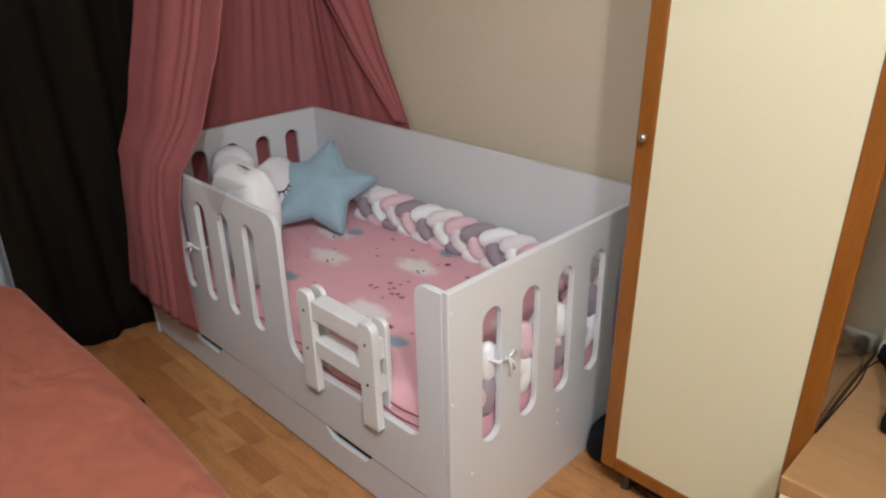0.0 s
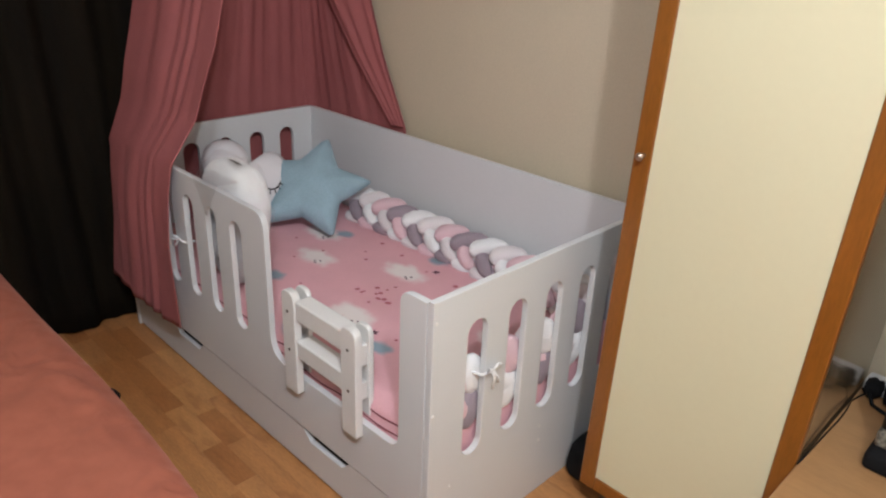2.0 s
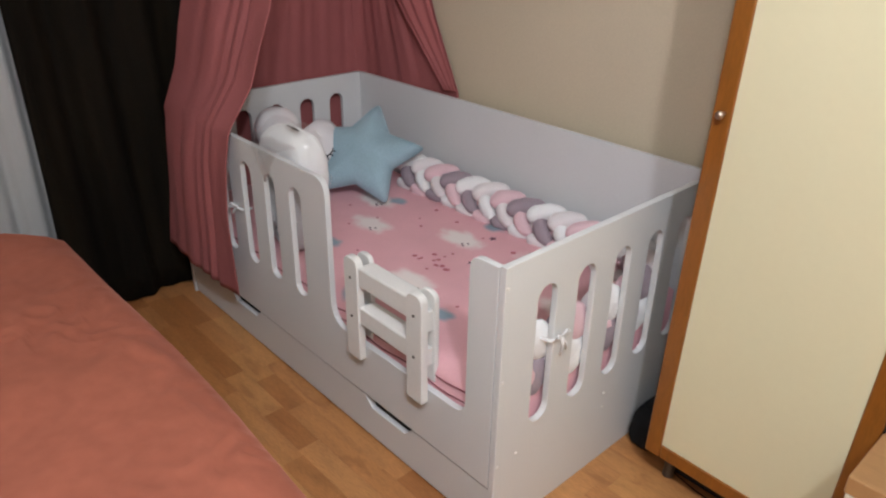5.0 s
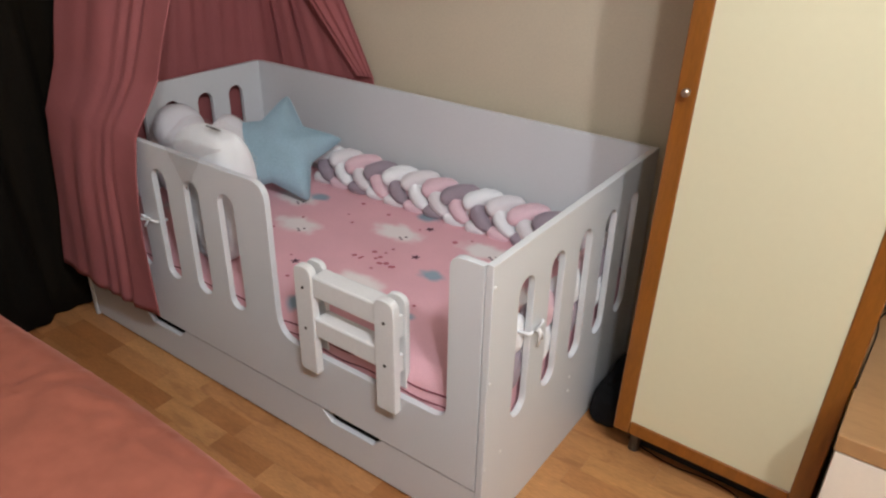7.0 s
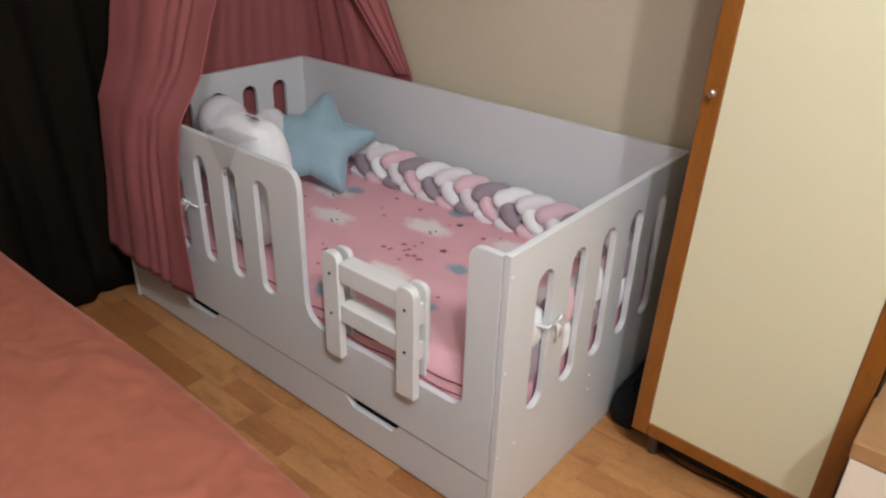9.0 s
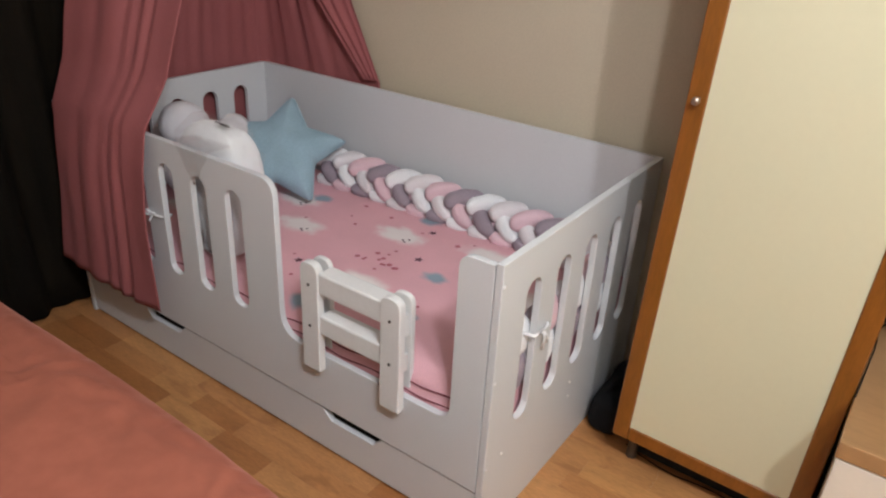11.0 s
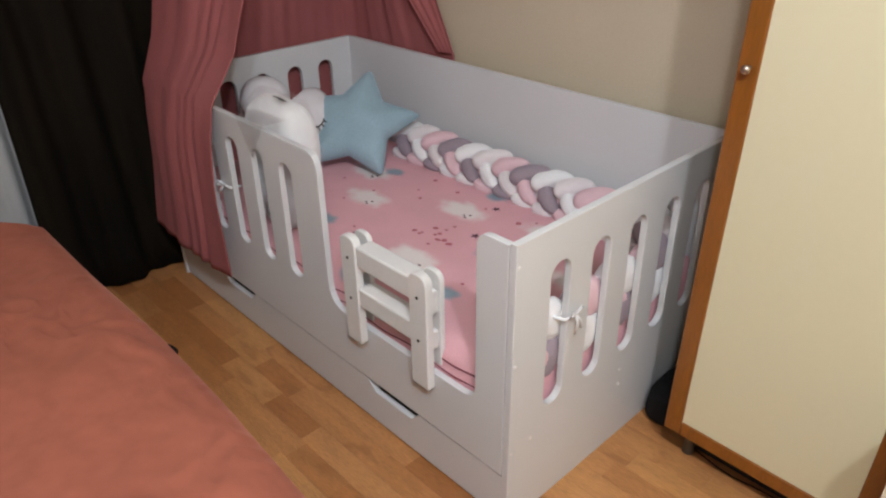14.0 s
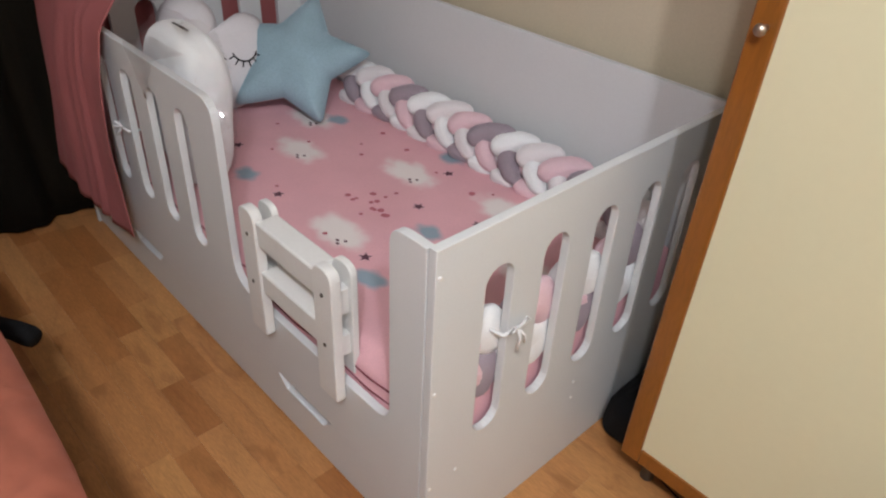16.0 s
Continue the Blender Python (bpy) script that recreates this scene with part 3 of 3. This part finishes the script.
def wrapped_plush():
    top = thing("wrapped_cushion", "white cushion in crinkled clear plastic wrap against the bed side", "cushion", place=(-1.028, 0.112, 0.41))
    body = blob((0.008, 0, 0.208), (0.148, 0.066, 0.207), 3.4, lump=0.03, u=40, v=28)
    for v in body.verts:
        v.co.x -= 0.17 * max(0.0, 0.30 - v.co.z) if v.co.x > 0 else 0.0
    part("cushion", body, "bwhite", top, smooth=True)
    wrap = blob((0, 0, 0.214), (0.156, 0.071, 0.208), 3.4, u=96, v=64)
    for v in wrap.verts:
        d = (v.co - Vector((0, 0, 0.214))).normalized()
        q = Vector((v.co.x * 9 + 3 * v.co.z, v.co.y * 14, v.co.z * 15))
        v.co += d * (0.012 * noise.noise(v.co * 12) + 0.038 * (0.30 - abs(noise.noise(q))) + 0.015 * (0.4 - abs(noise.noise(v.co * 34))))
        v.co.x -= 0.17 * max(0.0, 0.30 - v.co.z) if v.co.x > 0 else 0.0
    part("plastic_wrap", wrap, "film", top, "crinkled clear plastic wrap")

    def flap(u, v):
        """The loose corner of the wrap, folded over the rail and hanging in a point outside."""
        drop = v * 0.19
        wide = 0.075 * (1 - max(0.0, drop - 0.075) / 0.115) + 0.004
        x = 0.060 + (u - 0.5) * 2 * wide + 0.010 * noise.noise(Vector((u * 4, v * 6, 3)))
        y, z = (-0.058 - drop * 0.85, 0.392) if drop < 0.080 else (-0.126, 0.392 - (drop - 0.080))
        return Vector((x, y - 0.006 * abs(noise.noise(Vector((u * 5, v * 5, 8)))), z + 0.006 * abs(noise.noise(Vector((u * 6, v * 4, 1))))))

    part("wrap_flap", sheet_mesh(flap, 18, 24, 0.0006), "film", top, "loose corner of clear plastic wrap")
    # small printed marks on the wrap
    marks = bmesh.new()
    for k in range(7):
        x, z = 0.045 + 0.014 * (k % 4), 0.433 - 0.012 * (k // 4)
        box(x - 0.004, x + 0.004, -0.030 + 0.016 * (k // 4), -0.023 + 0.016 * (k // 4), z, z + 0.0012, bm=marks)
    part("printed_marks", marks, "screw", top, "small dark printed marks")
    inv = Matrix.Translation((1.028, -0.112, -0.41))
    tie = tube([(-1.165, 0.03, 0.53), (-1.168, -0.004, 0.532), (-1.198, -0.008, 0.533), (-1.232, -0.005, 0.534), (-1.236, 0.03, 0.53)], 0.004, 6)
    for d in ((-0.022, -0.012, 0.014), (0.020, -0.012, 0.012), (-0.010, -0.012, -0.022), (-0.032, -0.014, -0.002)):
        tube([(-1.205, -0.008, 0.533), (-1.205 + d[0] * 0.6, -0.014 + d[1] * 0.3, 0.533 + d[2]), (-1.205 + d[0], -0.012, 0.533 + d[2] * 0.7)], 0.0035, 6, bm=tie)
    part("tie", tie, "bwhite", top, "white tie ribbon", True).matrix_local = inv
    return top


wrapped_plush()


# ---- canopy over the head of the bed ----
def lerp_rows(rows, z):
    if z <= rows[0][0]:
        return rows[0][1:]
    for a, b in zip(rows, rows[1:]):
        if z <= b[0]:
            k = (z - a[0]) / (b[0] - a[0])
            return tuple(p + (q - p) * k for p, q in zip(a[1:], b[1:]))
    return rows[-1][1:]


def canopy():
    top = thing("bed_canopy", "dusty rose cotton bed canopy draped over the head of the bed", "canopy", place=(-1.5, 0.5, 2.25))
    inv = Matrix.Translation((1.5, -0.5, -2.25))
    ring = bmesh.new()
    pts = [(-1.52 + 0.20 * math.cos(a), 0.66 + 0.20 * math.sin(a), 2.25) for a in (2 * math.pi * k / 40 for k in range(41))]
    tube(pts, 0.008, 8, False, ring)
    part("hoop", ring, "whiteedge", top, "white hoop").matrix_local = inv
    # rows: height, x and y of the outer edge, x and y of the inner edge
    front = ((0.20, -1.700, -0.056, -1.165, -0.045), (0.50, -1.688, -0.026, -1.158, -0.045), (0.70, -1.674, -0.014, -1.155, -0.040),
             (0.80, -1.664, -0.006, -1.165, -0.020), (0.92, -1.668, 0.052, -1.198, 0.10), (1.14, -1.692, 0.128, -1.215, 0.205),
             (1.34, -1.692, 0.180, -1.25, 0.285), (2.25, -1.60, 0.52, -1.40, 0.50))

    def drape(u, v):
        hem = 0.245 - 0.018 * max(0.0, min(1.0, (u - 0.55) / 0.25))
        z = hem + (2.25 - hem) * v
        xa, ya, xb, yb = lerp_rows(front, z)
        tight = 0.25 + 0.75 * min(1.0, abs(z - 0.80) / 0.25)
        sway = 0.02 * math.sin(z * 2.3)
        f = (0.006 * math.sin(u * 9 + 1.2 * z) + 0.003 * math.sin(u * 23 + z)) * min(1.0, u * 4)
        for at, deep, wide in ((0.30, 0.012, 0.07), (0.54, 0.010, 0.040), (0.64, 0.013, 0.034), (0.74, 0.017, 0.028)):
            f += deep * math.exp(-((u - at - sway) / wide) ** 2)
        f *= 0.75 * tight
        w = 0.008 * noise.noise(Vector((u * 5, z * 3, 0)))
        y = ya + (yb - ya) * u + f + w - 0.012 * tight - 0.022 * math.sin(math.pi * u) * (0.3 + 0.7 * max(0.0, min(1.0, (0.85 - z) / 0.2)))
        x = xa + (xb - xa) * u
        rail = -0.012 + 1.2 * max(0.0, z - 0.786)
        return Vector((x, min(y, rail - 0.003 - 0.003 * math.sin(u * 19 + z)), z))

    part("front_drape", sheet_mesh(drape, 90, 90, 0.003), "drape", top, smooth=True).matrix_local = inv
    edge = ((0.10, -1.05), (0.79, -1.10), (1.06, -1.235), (1.31, -1.325), (2.25, -1.46))

    def back(u, v):
        z = 0.06 + 2.19 * v
        up = max(0.0, (z - 0.85) / 1.4)
        (xr,) = lerp_rows(edge, z)
        a = Vector((-1.735 + 0.02 * up, 0.10 + 0.45 * up, z))
        b = Vector((-1.738 + 0.05 * up, 0.885 - 0.05 * up, z))
        c = Vector((xr, 0.905, z))
        p = a.lerp(b, u / 0.55) if u < 0.55 else b.lerp(c, (u - 0.55) / 0.45)
        turn = max(0.0, min(1.0, (u - 0.47) / 0.16))
        turn = turn * turn * (3 - 2 * turn)
        side = Vector((1 - turn, -turn, 0)).normalized()
        p += side * 0.05 * max(0.0, 1 - abs(u - 0.55) / 0.08) ** 2
        k = 0.010 if z < 0.82 else 0.012 + 0.020 * min(1, (z - 0.82) / 0.4)
        bend = u * 46 + 2.2 * math.sin(u * 9 + 0.4) + 0.5 * math.sin(z * 1.6)
        f = k * (0.5 + 0.5 * math.sin(bend)) * (0.55 + 0.45 * math.sin(u * 17 + 1)) + 0.18 * k * math.sin(u * 131 + z)
        return p + side * max(0.0, f)

    part("back_drape", sheet_mesh(back, 150, 60, 0.003), "drape", top, smooth=True).matrix_local = inv

    def roll(u, v):
        z = 0.80 + 1.45 * v
        (xr,) = lerp_rows(edge, z)
        wide = 0.05 + 0.15 * min(1.0, (z - 0.78) / 0.5) - 0.08 * max(0.0, (z - 1.3) / 0.95)
        out = 0.02 + 0.10 * min(1.0, max(0.0, (z - 0.80) / 0.5)) * math.sin(math.pi * min(1.0, 0.15 + u * 0.85))
        return Vector((xr + 0.006 - wide * (1 - u), 0.898 - out * (0.4 + 0.6 * (1 - u)) - 0.006 * math.sin(u * 22), z))

    part("side_drape", sheet_mesh(roll, 26, 50, 0.003), "drape", top, smooth=True).matrix_local = inv
    return top


canopy()


# ---- curtains on the window wall ----
def hang(name, label, mat, x, y0, y1, folds, depth, z0):
    def f(u, v):
        y = y0 + (y1 - y0) * u
        z = z0 + (2.5 - z0) * v
        w = depth * (1 - 0.35 * v)
        lean = 0.05 * max(0.0, min(1.0, 0.5 - 5 * (y - 0.02))) * (1 - 0.6 * v) if mat == "curtain" else 0.0
        return Vector((x + lean + w * math.sin(2 * math.pi * folds * u + 0.5 * math.sin(z * 1.3)) + 0.3 * w * math.sin(2 * math.pi * folds * 2.3 * u + z),
                       y + 0.01 * math.sin(z * 2 + u * 9), z + (0.006 * math.sin(u * 40) if v == 0 else 0)))
    ob = new(name, mesh_of(name, sheet_mesh(f, int(folds * 16), 24, 0.003), mat, True))
    tagged(ob, label, "curtain")
    return ob


hang("curtain", "dark brown heavy curtain hanging to the floor in deep folds", "curtain", -1.815, -0.445, 0.90, 6.5, 0.028, 0.012)
hang("sheer_curtain", "white sheer voile curtain behind the dark curtain", "sheer", -1.895, -2.55, 0.90, 30, 0.018, 0.02)


# ---- the large bed ----
def big_bed():
    top = thing("double_bed", "double bed under a rumpled salmon pink plush blanket", "bed", place=(-0.45, -1.30, 0))
    inv = Matrix.Translation((0.45, 1.30, 0))
    x0, x1, y0, y1, h = -1.60, 0.55, -2.10, -0.50, 0.505
    bm = bmesh.new()
    nx, ny, g = 260, 200, {}
    for i in range(nx + 1):
        for j in range(ny + 1):
            a, b = -0.16 + 1.32 * i / nx, -0.16 + 1.32 * j / ny
            ex, ey = max(0.0, -a, a - 1) * (x1 - x0), max(0.0, -b, b - 1) * (y1 - y0)
            x, y = x0 + (x1 - x0) * min(1, max(0, a)), y0 + (y1 - y0) * min(1, max(0, b))
            inside = min(x - x0, x1 - x, y - y0, y1 - y)
            rim = max(0.0, 1 - inside / 0.07)
            z = h - 0.030 * rim ** 2 - (ex + ey) * 1.0
            # the far corner is rounded off
            cut = max(0.0, 0.16 - (x - x0)) * max(0.0, (y - y1 + 0.22)) * 1.6
            pull = 0.012 * math.exp(-((x + 0.62) / 0.3) ** 2) - 0.016 * max(0.0, min(1.0, (x + 0.3) / 0.4))
            p = Vector((x, y - cut * 3.0 + pull * max(0.0, (y - y0) / (y1 - y0)) ** 4, z))
            q = Vector((x * 3.2, y * 3.2, 0))
            lift = 0.012 * noise.noise(q) + 0.005 * noise.noise(q * 2.7 + Vector((3, 1, 4))) + 0.003 * abs(noise.noise(q * 5.1))
            ridge = max(0.0, 1 - 5 * abs(noise.noise(Vector((x * 2.1 + 7, y * 4.0, 1.5))))) * 0.004
            w = Vector((x * 9 + 2 * noise.noise(q * 1.7), y * 15 + 2 * noise.noise(q * 1.3 + Vector((5, 0, 0))), 4.0))
            ridge += 0.011 * max(0.0, 1 - 4.5 * abs(noise.noise(w))) * max(0.0, min(1.0, 3.0 * noise.noise(q * 0.9 + Vector((1, 8, 2))) + 0.15))
            p.z += (lift + ridge) * (1 if ex + ey == 0 else 0.2)
            if ex + ey > 0:
                out = Vector(((-1 if a < 0 else 1) if ex else 0, (-1 if b < 0 else 1) if ey else 0, 0))
                p += out * (0.012 + 0.012 * math.sin((x + y) * 26) * min(1, (ex + ey) * 6))
            p.z = max(p.z, 0.10)
            g[i, j] = bm.verts.new(p)
    for i in range(nx):
        for j in range(ny):
            bm.faces.new((g[i, j], g[i + 1, j], g[i + 1, j + 1], g[i, j + 1]))
    part("blanket", bm, "blanket", top, smooth=True).matrix_local = inv
    part("hem", tube([(x0 + 0.005 + 0.006 * math.sin(i * 1.3), y1 - 0.20 - 0.055 * i, h - 0.012 + 0.004 * math.sin(i * 2.1)) for i in range(24)], 0.011, 8), "blanket", top, "rolled blanket hem", True).matrix_local = inv
    part("bed_base", box(x0 + 0.05, x1 - 0.05, y0 + 0.05, y1 - 0.12, 0.06, 0.42, 0.03), "linen", top).matrix_local = inv
    strap = tube([(-0.808, -0.409, 0.297), (-0.822, -0.416, 0.300), (-0.855, -0.432, 0.302), (-0.905, -0.462, 0.300), (-0.950, -0.500, 0.296), (-0.975, -0.560, 0.29)],
                 lambda u: 0.017 + 0.006 * math.sin(math.pi * u) + (0.004 if u < 0.25 else 0.0), 12)
    part("handle", strap, "black", top, "black padded strap handle at the bed side", True).matrix_local = inv
    for x in (x0 + 0.12, x1 - 0.12):
        for y in (y0 + 0.12, y1 - 0.2):
            part("leg", box(x - 0.03, x + 0.03, y - 0.03, y + 0.03, 0, 0.06), "linen", top).matrix_local = inv
    return top


big_bed()


# ---- wardrobe beside the foot of the bed ----
CX0, CX1, CF, CZ0, CZ1 = 0.134, 0.630, 0.460, 0.112, 1.95


def wardrobe():
    top = thing("wardrobe", "narrow wardrobe with a cream door in an orange beech frame", "wardrobe", place=(0.39, 0.68, 0))
    inv = Matrix.Translation((-0.39, -0.68, 0))

    def p(name, bm, mat, parent=top, label="", smooth=False):
        ob = part(name, bm, mat, parent, label, smooth)
        if parent is top:
            ob.matrix_local = inv
        return ob

    p("side_panel", box(CX1 - 0.020, CX1 - 0.001, CF + 0.022, WALL_Y - 0.012, CZ0 + 0.004, CZ1, 0.0015), "woodside", label="glossy brown side panel")
    p("side_panel", box(CX0 + 0.001, CX0 + 0.020, CF + 0.022, WALL_Y - 0.012, CZ0 + 0.004, CZ1, 0.0015), "woodside", label="glossy brown side panel")
    p("back_board", box(CX0 + 0.021, CX1 - 0.021, WALL_Y - 0.020, WALL_Y - 0.013, CZ0 + 0.01, CZ1 - 0.03), "woodside")
    p("bottom_board", box(CX0 + 0.021, CX1 - 0.021, CF + 0.024, WALL_Y - 0.022, CZ0 + 0.006, CZ0 + 0.026), "wood")
    p("top_board", box(CX0 + 0.021, CX1 - 0.021, CF + 0.024, WALL_Y - 0.022, CZ1 - 0.022, CZ1 - 0.002), "wood")
    # added near-black board: paints the shade between the feet, hides the lit floor behind
    p("under_board", box(CX0 + 0.03, CX1 - 0.03, CF + 0.10, CF + 0.115, 0.004, CZ0 + 0.005), "dark", label="near-black board standing for the shade under the wardrobe")
    door = p("door", box(CX0 + 0.040, CX1 - 0.040, CF + 0.005, CF + 0.017, CZ0 + 0.038, CZ1 - 0.040), "cream", label="cream laminate door panel")
    p("door_stile", box(CX0, CX0 + 0.044, CF, CF + 0.021, CZ0, CZ1, 0.004, 3), "wood", door, "orange beech stile")
    p("door_stile", box(CX1 - 0.044, CX1, CF, CF + 0.021, CZ0, CZ1, 0.004, 3), "wood", door, "orange beech stile")
    p("door_rail", box(CX0 + 0.0445, CX1 - 0.0445, CF + 0.0005, CF + 0.021, CZ0, CZ0 + 0.042, 0.004, 3), "wood", door, "orange beech rail")
    p("door_rail", box(CX0 + 0.0445, CX1 - 0.0445, CF + 0.0005, CF + 0.021, CZ1 - 0.044, CZ1, 0.004, 3), "wood", door, "orange beech rail")
    k = bmesh.new()
    bmesh.ops.create_cone(k, cap_ends=True, segments=14, radius1=0.005, radius2=0.0045, depth=0.016, matrix=pose(CX0 + 0.026, CF - 0.007, 1.060, 90, 0, 0))
    bmesh.ops.create_uvsphere(k, u_segments=14, v_segments=10, radius=0.0095, matrix=pose(CX0 + 0.026, CF - 0.019, 1.060) @ Matrix.Diagonal((1, 0.75, 1, 1)))
    p("knob", k, "steel", door, "small metal knob", True)
    for x in (CX0 + 0.045, CX1 - 0.035):
        for y in (CF + 0.08, WALL_Y - 0.06):
            f = bmesh.new()
            bmesh.ops.create_cone(f, cap_ends=True, segments=16, radius1=0.016, radius2=0.013, depth=CZ0 + 0.006, matrix=pose(x, y, (CZ0 + 0.006) / 2))
            p("foot", f, "screw", label="dark metal foot")
    top.rotation_euler = (0, radians(0.9), 0)
    return top


wardrobe()


# ---- dresser at the other side of the wardrobe ----
def dresser():
    top = thing("dresser", "low dresser with a beech top and pale cream fronts", "dresser", place=(1.05, 0.62, 0))
    inv = Matrix.Translation((-1.05, -0.62, 0))
    x0, x1, y0, y1, h = 0.640, 1.45, 0.277, WALL_Y - 0.006, 0.500
    for name, b, mat in (("top_board", (x0, x1, y0, y1, h - 0.040, h), "top"), ("side_panel", (x0 + 0.006, x0 + 0.024, y0 + 0.022, y1 - 0.01, 0.0, h - 0.041), "drawer"),
                         ("side_panel", (x1 - 0.024, x1 - 0.006, y0 + 0.022, y1 - 0.01, 0.0, h - 0.041), "drawer"),
                         ("back_board", (x0 + 0.025, x1 - 0.025, y1 - 0.02, y1 - 0.012, 0.03, h - 0.042), "drawer")):
        part(name, box(*b, 0.003), mat, top).matrix_local = inv
    for z0, z1 in ((0.045, 0.456),):
        for a, b in ((x0 + 0.004, (x0 + x1) / 2 - 0.002), ((x0 + x1) / 2 + 0.002, x1 - 0.004)):
            part("front", box(a, b, y0 + 0.003, y0 + 0.021, z0, z1, 0.002), "drawer", top).matrix_local = inv
    # set-back plinth below the fronts
    part("under_board", box(x0 + 0.026, x1 - 0.026, y0 + 0.05, y0 + 0.066, 0.0, 0.044), "drawer", top).matrix_local = inv
    return top


dresser()


def dresser_things():
    b = thing("storage_case", "black glossy case with a speckled patterned base, standing on the dresser", "case", place=(0.862, 0.67, 0.501))
    part("shell", box(-0.122, 0.20, -0.09, 0.14, 0.055, 0.62, 0.03, 4), "gloss", b, smooth=True)
    part("base", box(-0.128, 0.212, -0.125, 0.152, 0.0, 0.045, 0.014, 3), "black", b, smooth=True)
    part("band", box(-0.122, 0.206, -0.096, 0.146, 0.0455, 0.085, 0.008, 2), "speck", b, "grey speckled band")
    a = thing("power_strip", "white power strip with black plugs on the dresser top", "power strip", place=(0.690, 0.885, 0.501))
    part("body", box(-0.046, 0.16, -0.026, 0.026, 0.0, 0.036, 0.008, 3), "plastic", a, smooth=True)
    plug = part("plug", blob((-0.020, -0.034, 0.024), (0.020, 0.024, 0.022), 3.0, u=16, v=10, lump=0.3), "black", a, "black plug", True)
    part("plug", blob((0.028, -0.044, 0.026), (0.022, 0.026, 0.024), 3.0, u=16, v=10, lump=0.3, seed=3), "black", a, "black plug", True)
    part("cord", tube([(-0.022, -0.055, 0.018), (-0.005, -0.085, 0.008), (0.030, -0.100, 0.006), (0.060, -0.088, 0.006), (0.10, -0.07, 0.006)], 0.0045, 8), "black", plug, "black cord", True)
    wire = tube([(0.668, 0.838, 0.520), (0.652, 0.825, 0.506), (0.643, 0.79, 0.503), (0.648, 0.74, 0.5026), (0.649, 0.69, 0.5026), (0.647, 0.63, 0.5026), (0.645, 0.56, 0.5026), (0.643, 0.49, 0.5026), (0.6415, 0.455, 0.5026)], 0.0019, 6)
    ob = new("cable", mesh_of("cable", wire, "black", True))
    tagged(ob, "thin black cable trailing over the dresser top", "cable")


dresser_things()


def floor_things():
    bag = thing("bag", "black soft bag on the floor between bed and wardrobe", "bag", place=(0.078, 0.66, 0))
    body = box(-0.062, 0.050, -0.110, 0.175, 0.0, 0.140, 0.045, 5)
    bmesh.ops.subdivide_edges(body, edges=[e for e in body.edges if e.calc_length() > 0.08], cuts=5, use_grid_fill=True)
    for v in body.verts:
        if v.co.z > 0.01:
            v.co += v.normal * 0.006 * noise.noise(v.co * 14)
    part("bag_body", body, "black", bag, smooth=True)
    part("strap", tube([(-0.02, -0.07, 0.136), (-0.012, -0.03, 0.150), (0.0, 0.03, 0.150), (0.01, 0.10, 0.137)], 0.008, 8), "black", bag, smooth=True)
    wire = [(0.15, 0.575, 0.003), (0.20, 0.556, 0.003), (0.26, 0.543, 0.003), (0.31, 0.539, 0.003), (0.36, 0.546, 0.003), (0.41, 0.549, 0.003), (0.455, 0.542, 0.003),
            (0.482, 0.528, 0.003), (0.498, 0.506, 0.003), (0.515, 0.493, 0.003), (0.532, 0.495, 0.003), (0.550, 0.503, 0.003), (0.57, 0.53, 0.003)]
    ob = new("cable", mesh_of("cable", tube(wire, 0.0019, 6), "black", True))
    tagged(ob, "thin black cable lying on the floor before the wardrobe", "cable")


floor_things()

# ---- floor strips ----
STRIP_W = 0.070
lengths = (0.20, 0.26, 0.32, 0.40)
strip_meshes = []
for ln in lengths:
    bm = box(-ln / 2 + 0.0002, ln / 2 - 0.0002, -STRIP_W / 2 + 0.0002, STRIP_W / 2 - 0.0002, -0.004, 0.0)
    strip_meshes.append(mesh_of("strip", bm, "strip"))
rnd = random.Random(11)
rest = bmesh.new()
y = WALL_Y - STRIP_W / 2
while y > SOUTH_Y:
    x = WEST_X - rnd.uniform(0, 0.3)
    while x < EAST_X:
        k = rnd.randrange(4)
        ln = lengths[k]
        if -0.60 < y < 0.75 and -1.9 < x + ln / 2 < 0.75 and not (y > 0.12 and x + ln < -0.1):
            s = new("strip", strip_meshes[k])
            s.location = (x + ln / 2, y, 0)
            s.parent = ground
        else:
            box(x + 0.0004, x + ln - 0.0004, y - STRIP_W / 2 + 0.0004, y + STRIP_W / 2 - 0.0004, -0.004, 0.0, bm=rest)
        x += ln
    y -= STRIP_W
tagged(part("strip_rest", rest, "strip", ground), kind="stuff")
